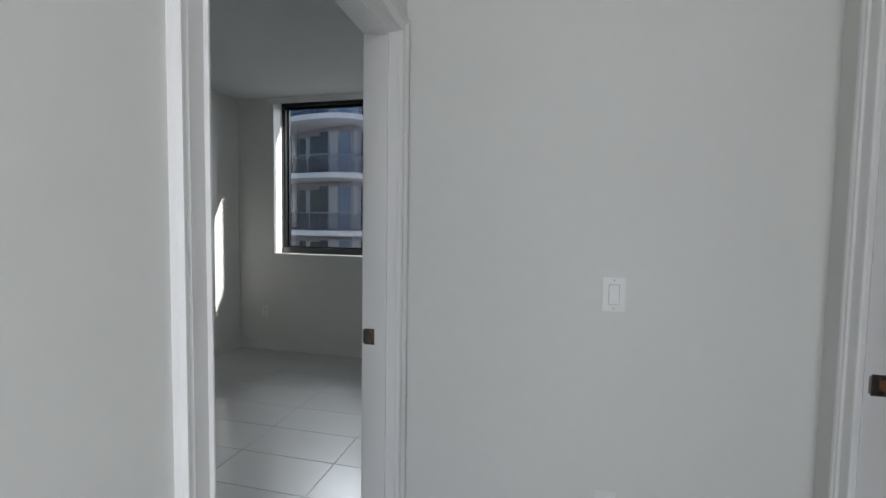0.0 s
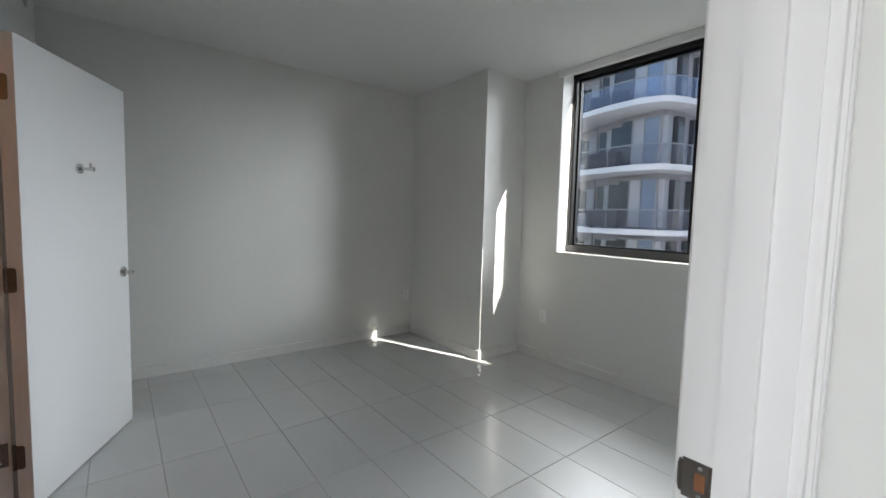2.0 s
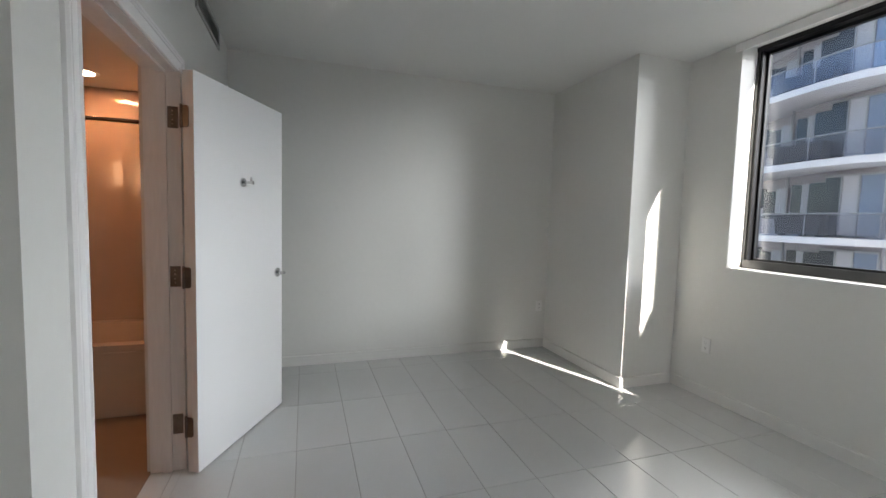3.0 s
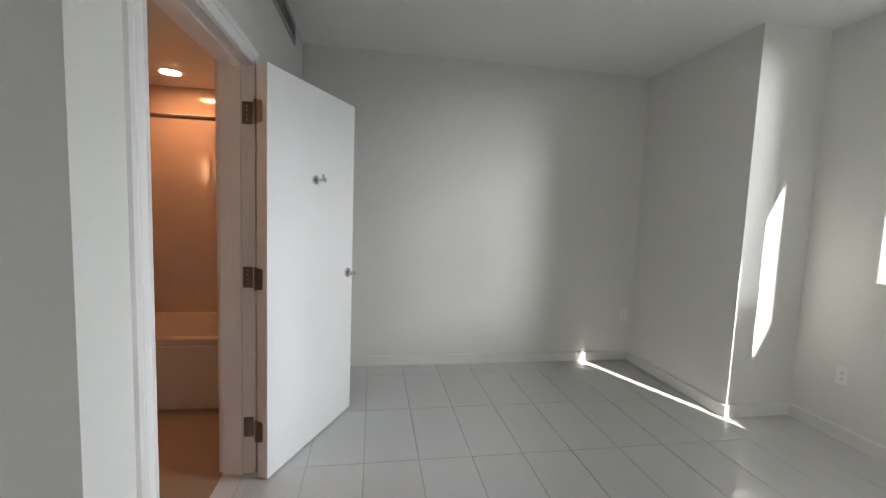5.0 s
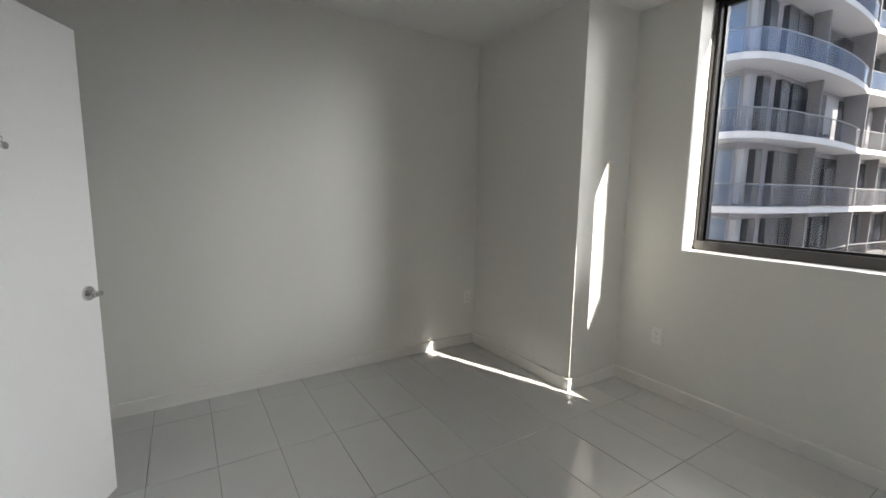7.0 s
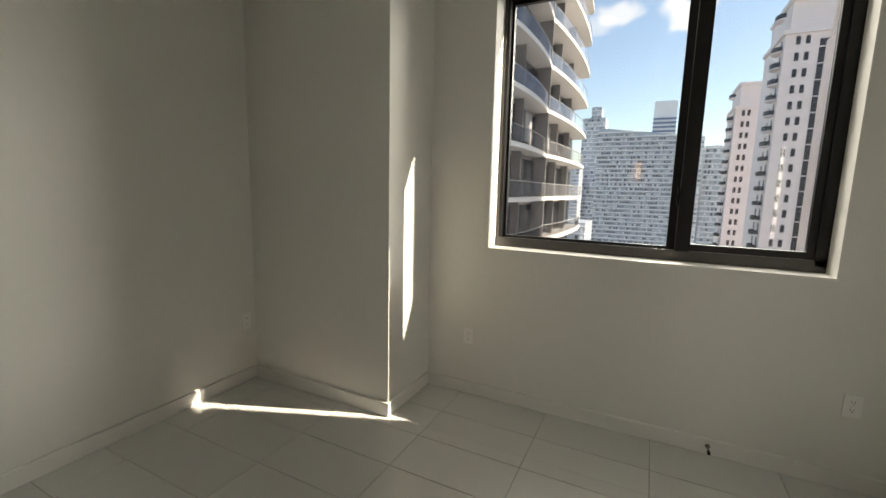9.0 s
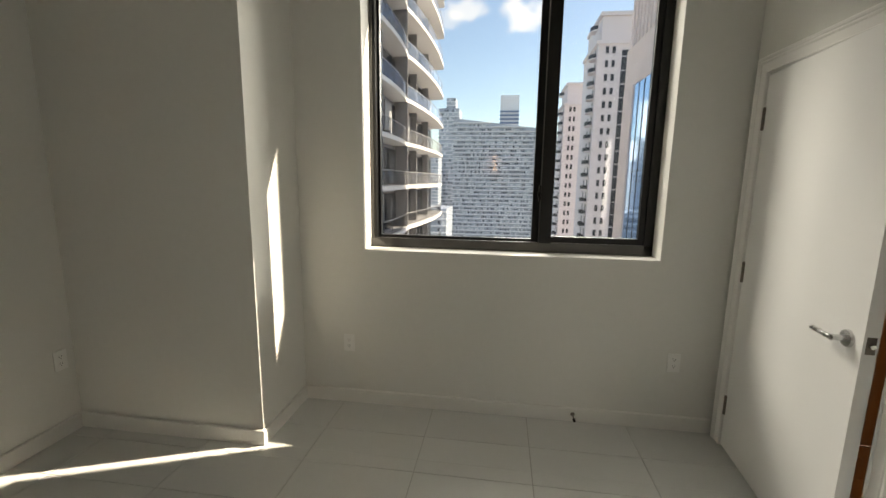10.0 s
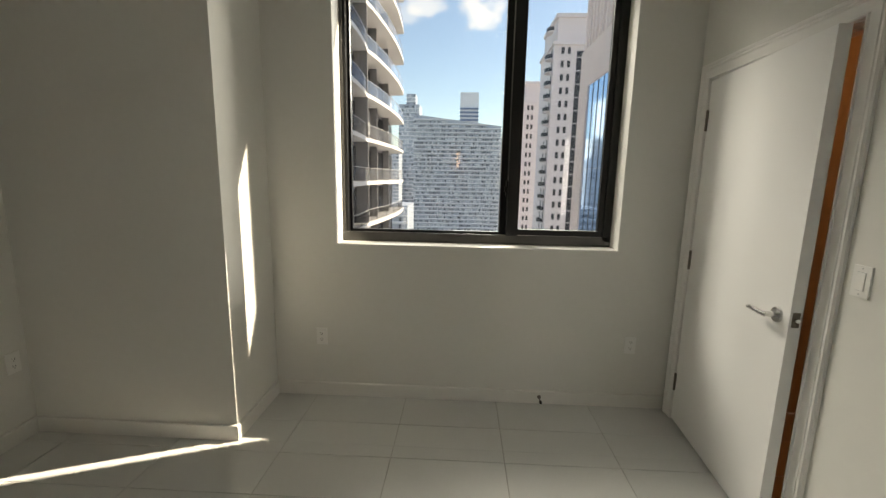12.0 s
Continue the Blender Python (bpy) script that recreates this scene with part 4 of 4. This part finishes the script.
def tile_mesh(w, d):
    bm = bmesh.new()
    e = 0.0012
    lo = [bm.verts.new(p) for p in ((0, 0, -0.0034), (w, 0, -0.0034), (w, d, -0.0034), (0, d, -0.0034))]
    mid = [bm.verts.new(p) for p in ((0, 0, -e), (w, 0, -e), (w, d, -e), (0, d, -e))]
    top = [bm.verts.new(p) for p in ((e, e, 0), (w - e, e, 0), (w - e, d - e, 0), (e, d - e, 0))]
    for a, b in ((lo, mid), (mid, top)):
        for i in range(4):
            bm.faces.new((a[i], a[(i + 1) % 4], b[(i + 1) % 4], b[i]))
    bm.faces.new(top)
    return mesh_of("tile", bm, TILE)


MESHES = {}


def lay(x0, x1, y0, y1):
    """Tiles over a rectangle, cut at its sides, on the one grid."""
    i0, i1 = math.floor((x0 - 0.277) / TW), math.ceil((x1 - 0.277) / TW)
    j0, j1 = math.floor((y0 + 0.320) / TD), math.ceil((y1 + 0.320) / TD)
    for i in range(i0, i1):
        for j in range(j0, j1):
            a, b = max(x0, 0.277 + i * TW + GAP / 2), min(x1, 0.277 + (i + 1) * TW - GAP / 2)
            c, d = max(y0, -0.320 + j * TD + GAP / 2), min(y1, -0.320 + (j + 1) * TD - GAP / 2)
            if b - a < 0.01 or d - c < 0.01:
                continue
            key = (round(b - a, 3), round(d - c, 3))
            if key not in MESHES:
                MESHES[key] = tile_mesh(*key)
            t = new("tile", MESHES[key])
            t.parent = floor
            t.matrix_basis = pose(a, c, rng.uniform(-0.0002, 0.0002), rng.uniform(-0.03, 0.03), rng.uniform(-0.02, 0.02), 0)


lay(XW, XE, YS, COL_Y)
lay(0.0, XE, COL_Y, 0.0)
lay(RX, XE, RY, YS)
lay(BX0, BX1, YS - 0.145, YS)
lay(XE, XH, EY0, EY1)
lay(XE, XH, CY0, CY1)
lay(XH, HE, -5.0, HN)
structure("floor_bath", [(TX1 + 0.012, RX - 0.10, -5.25, YS - 0.145, -0.0034, 0.001), (RX - 0.10, 2.3, -5.25, RY - 0.12, -0.0034, 0.001)], BATHFLOOR, "brown stone-look bathroom floor")
lay(XH, 4.0, HN + 0.12, 0.0)
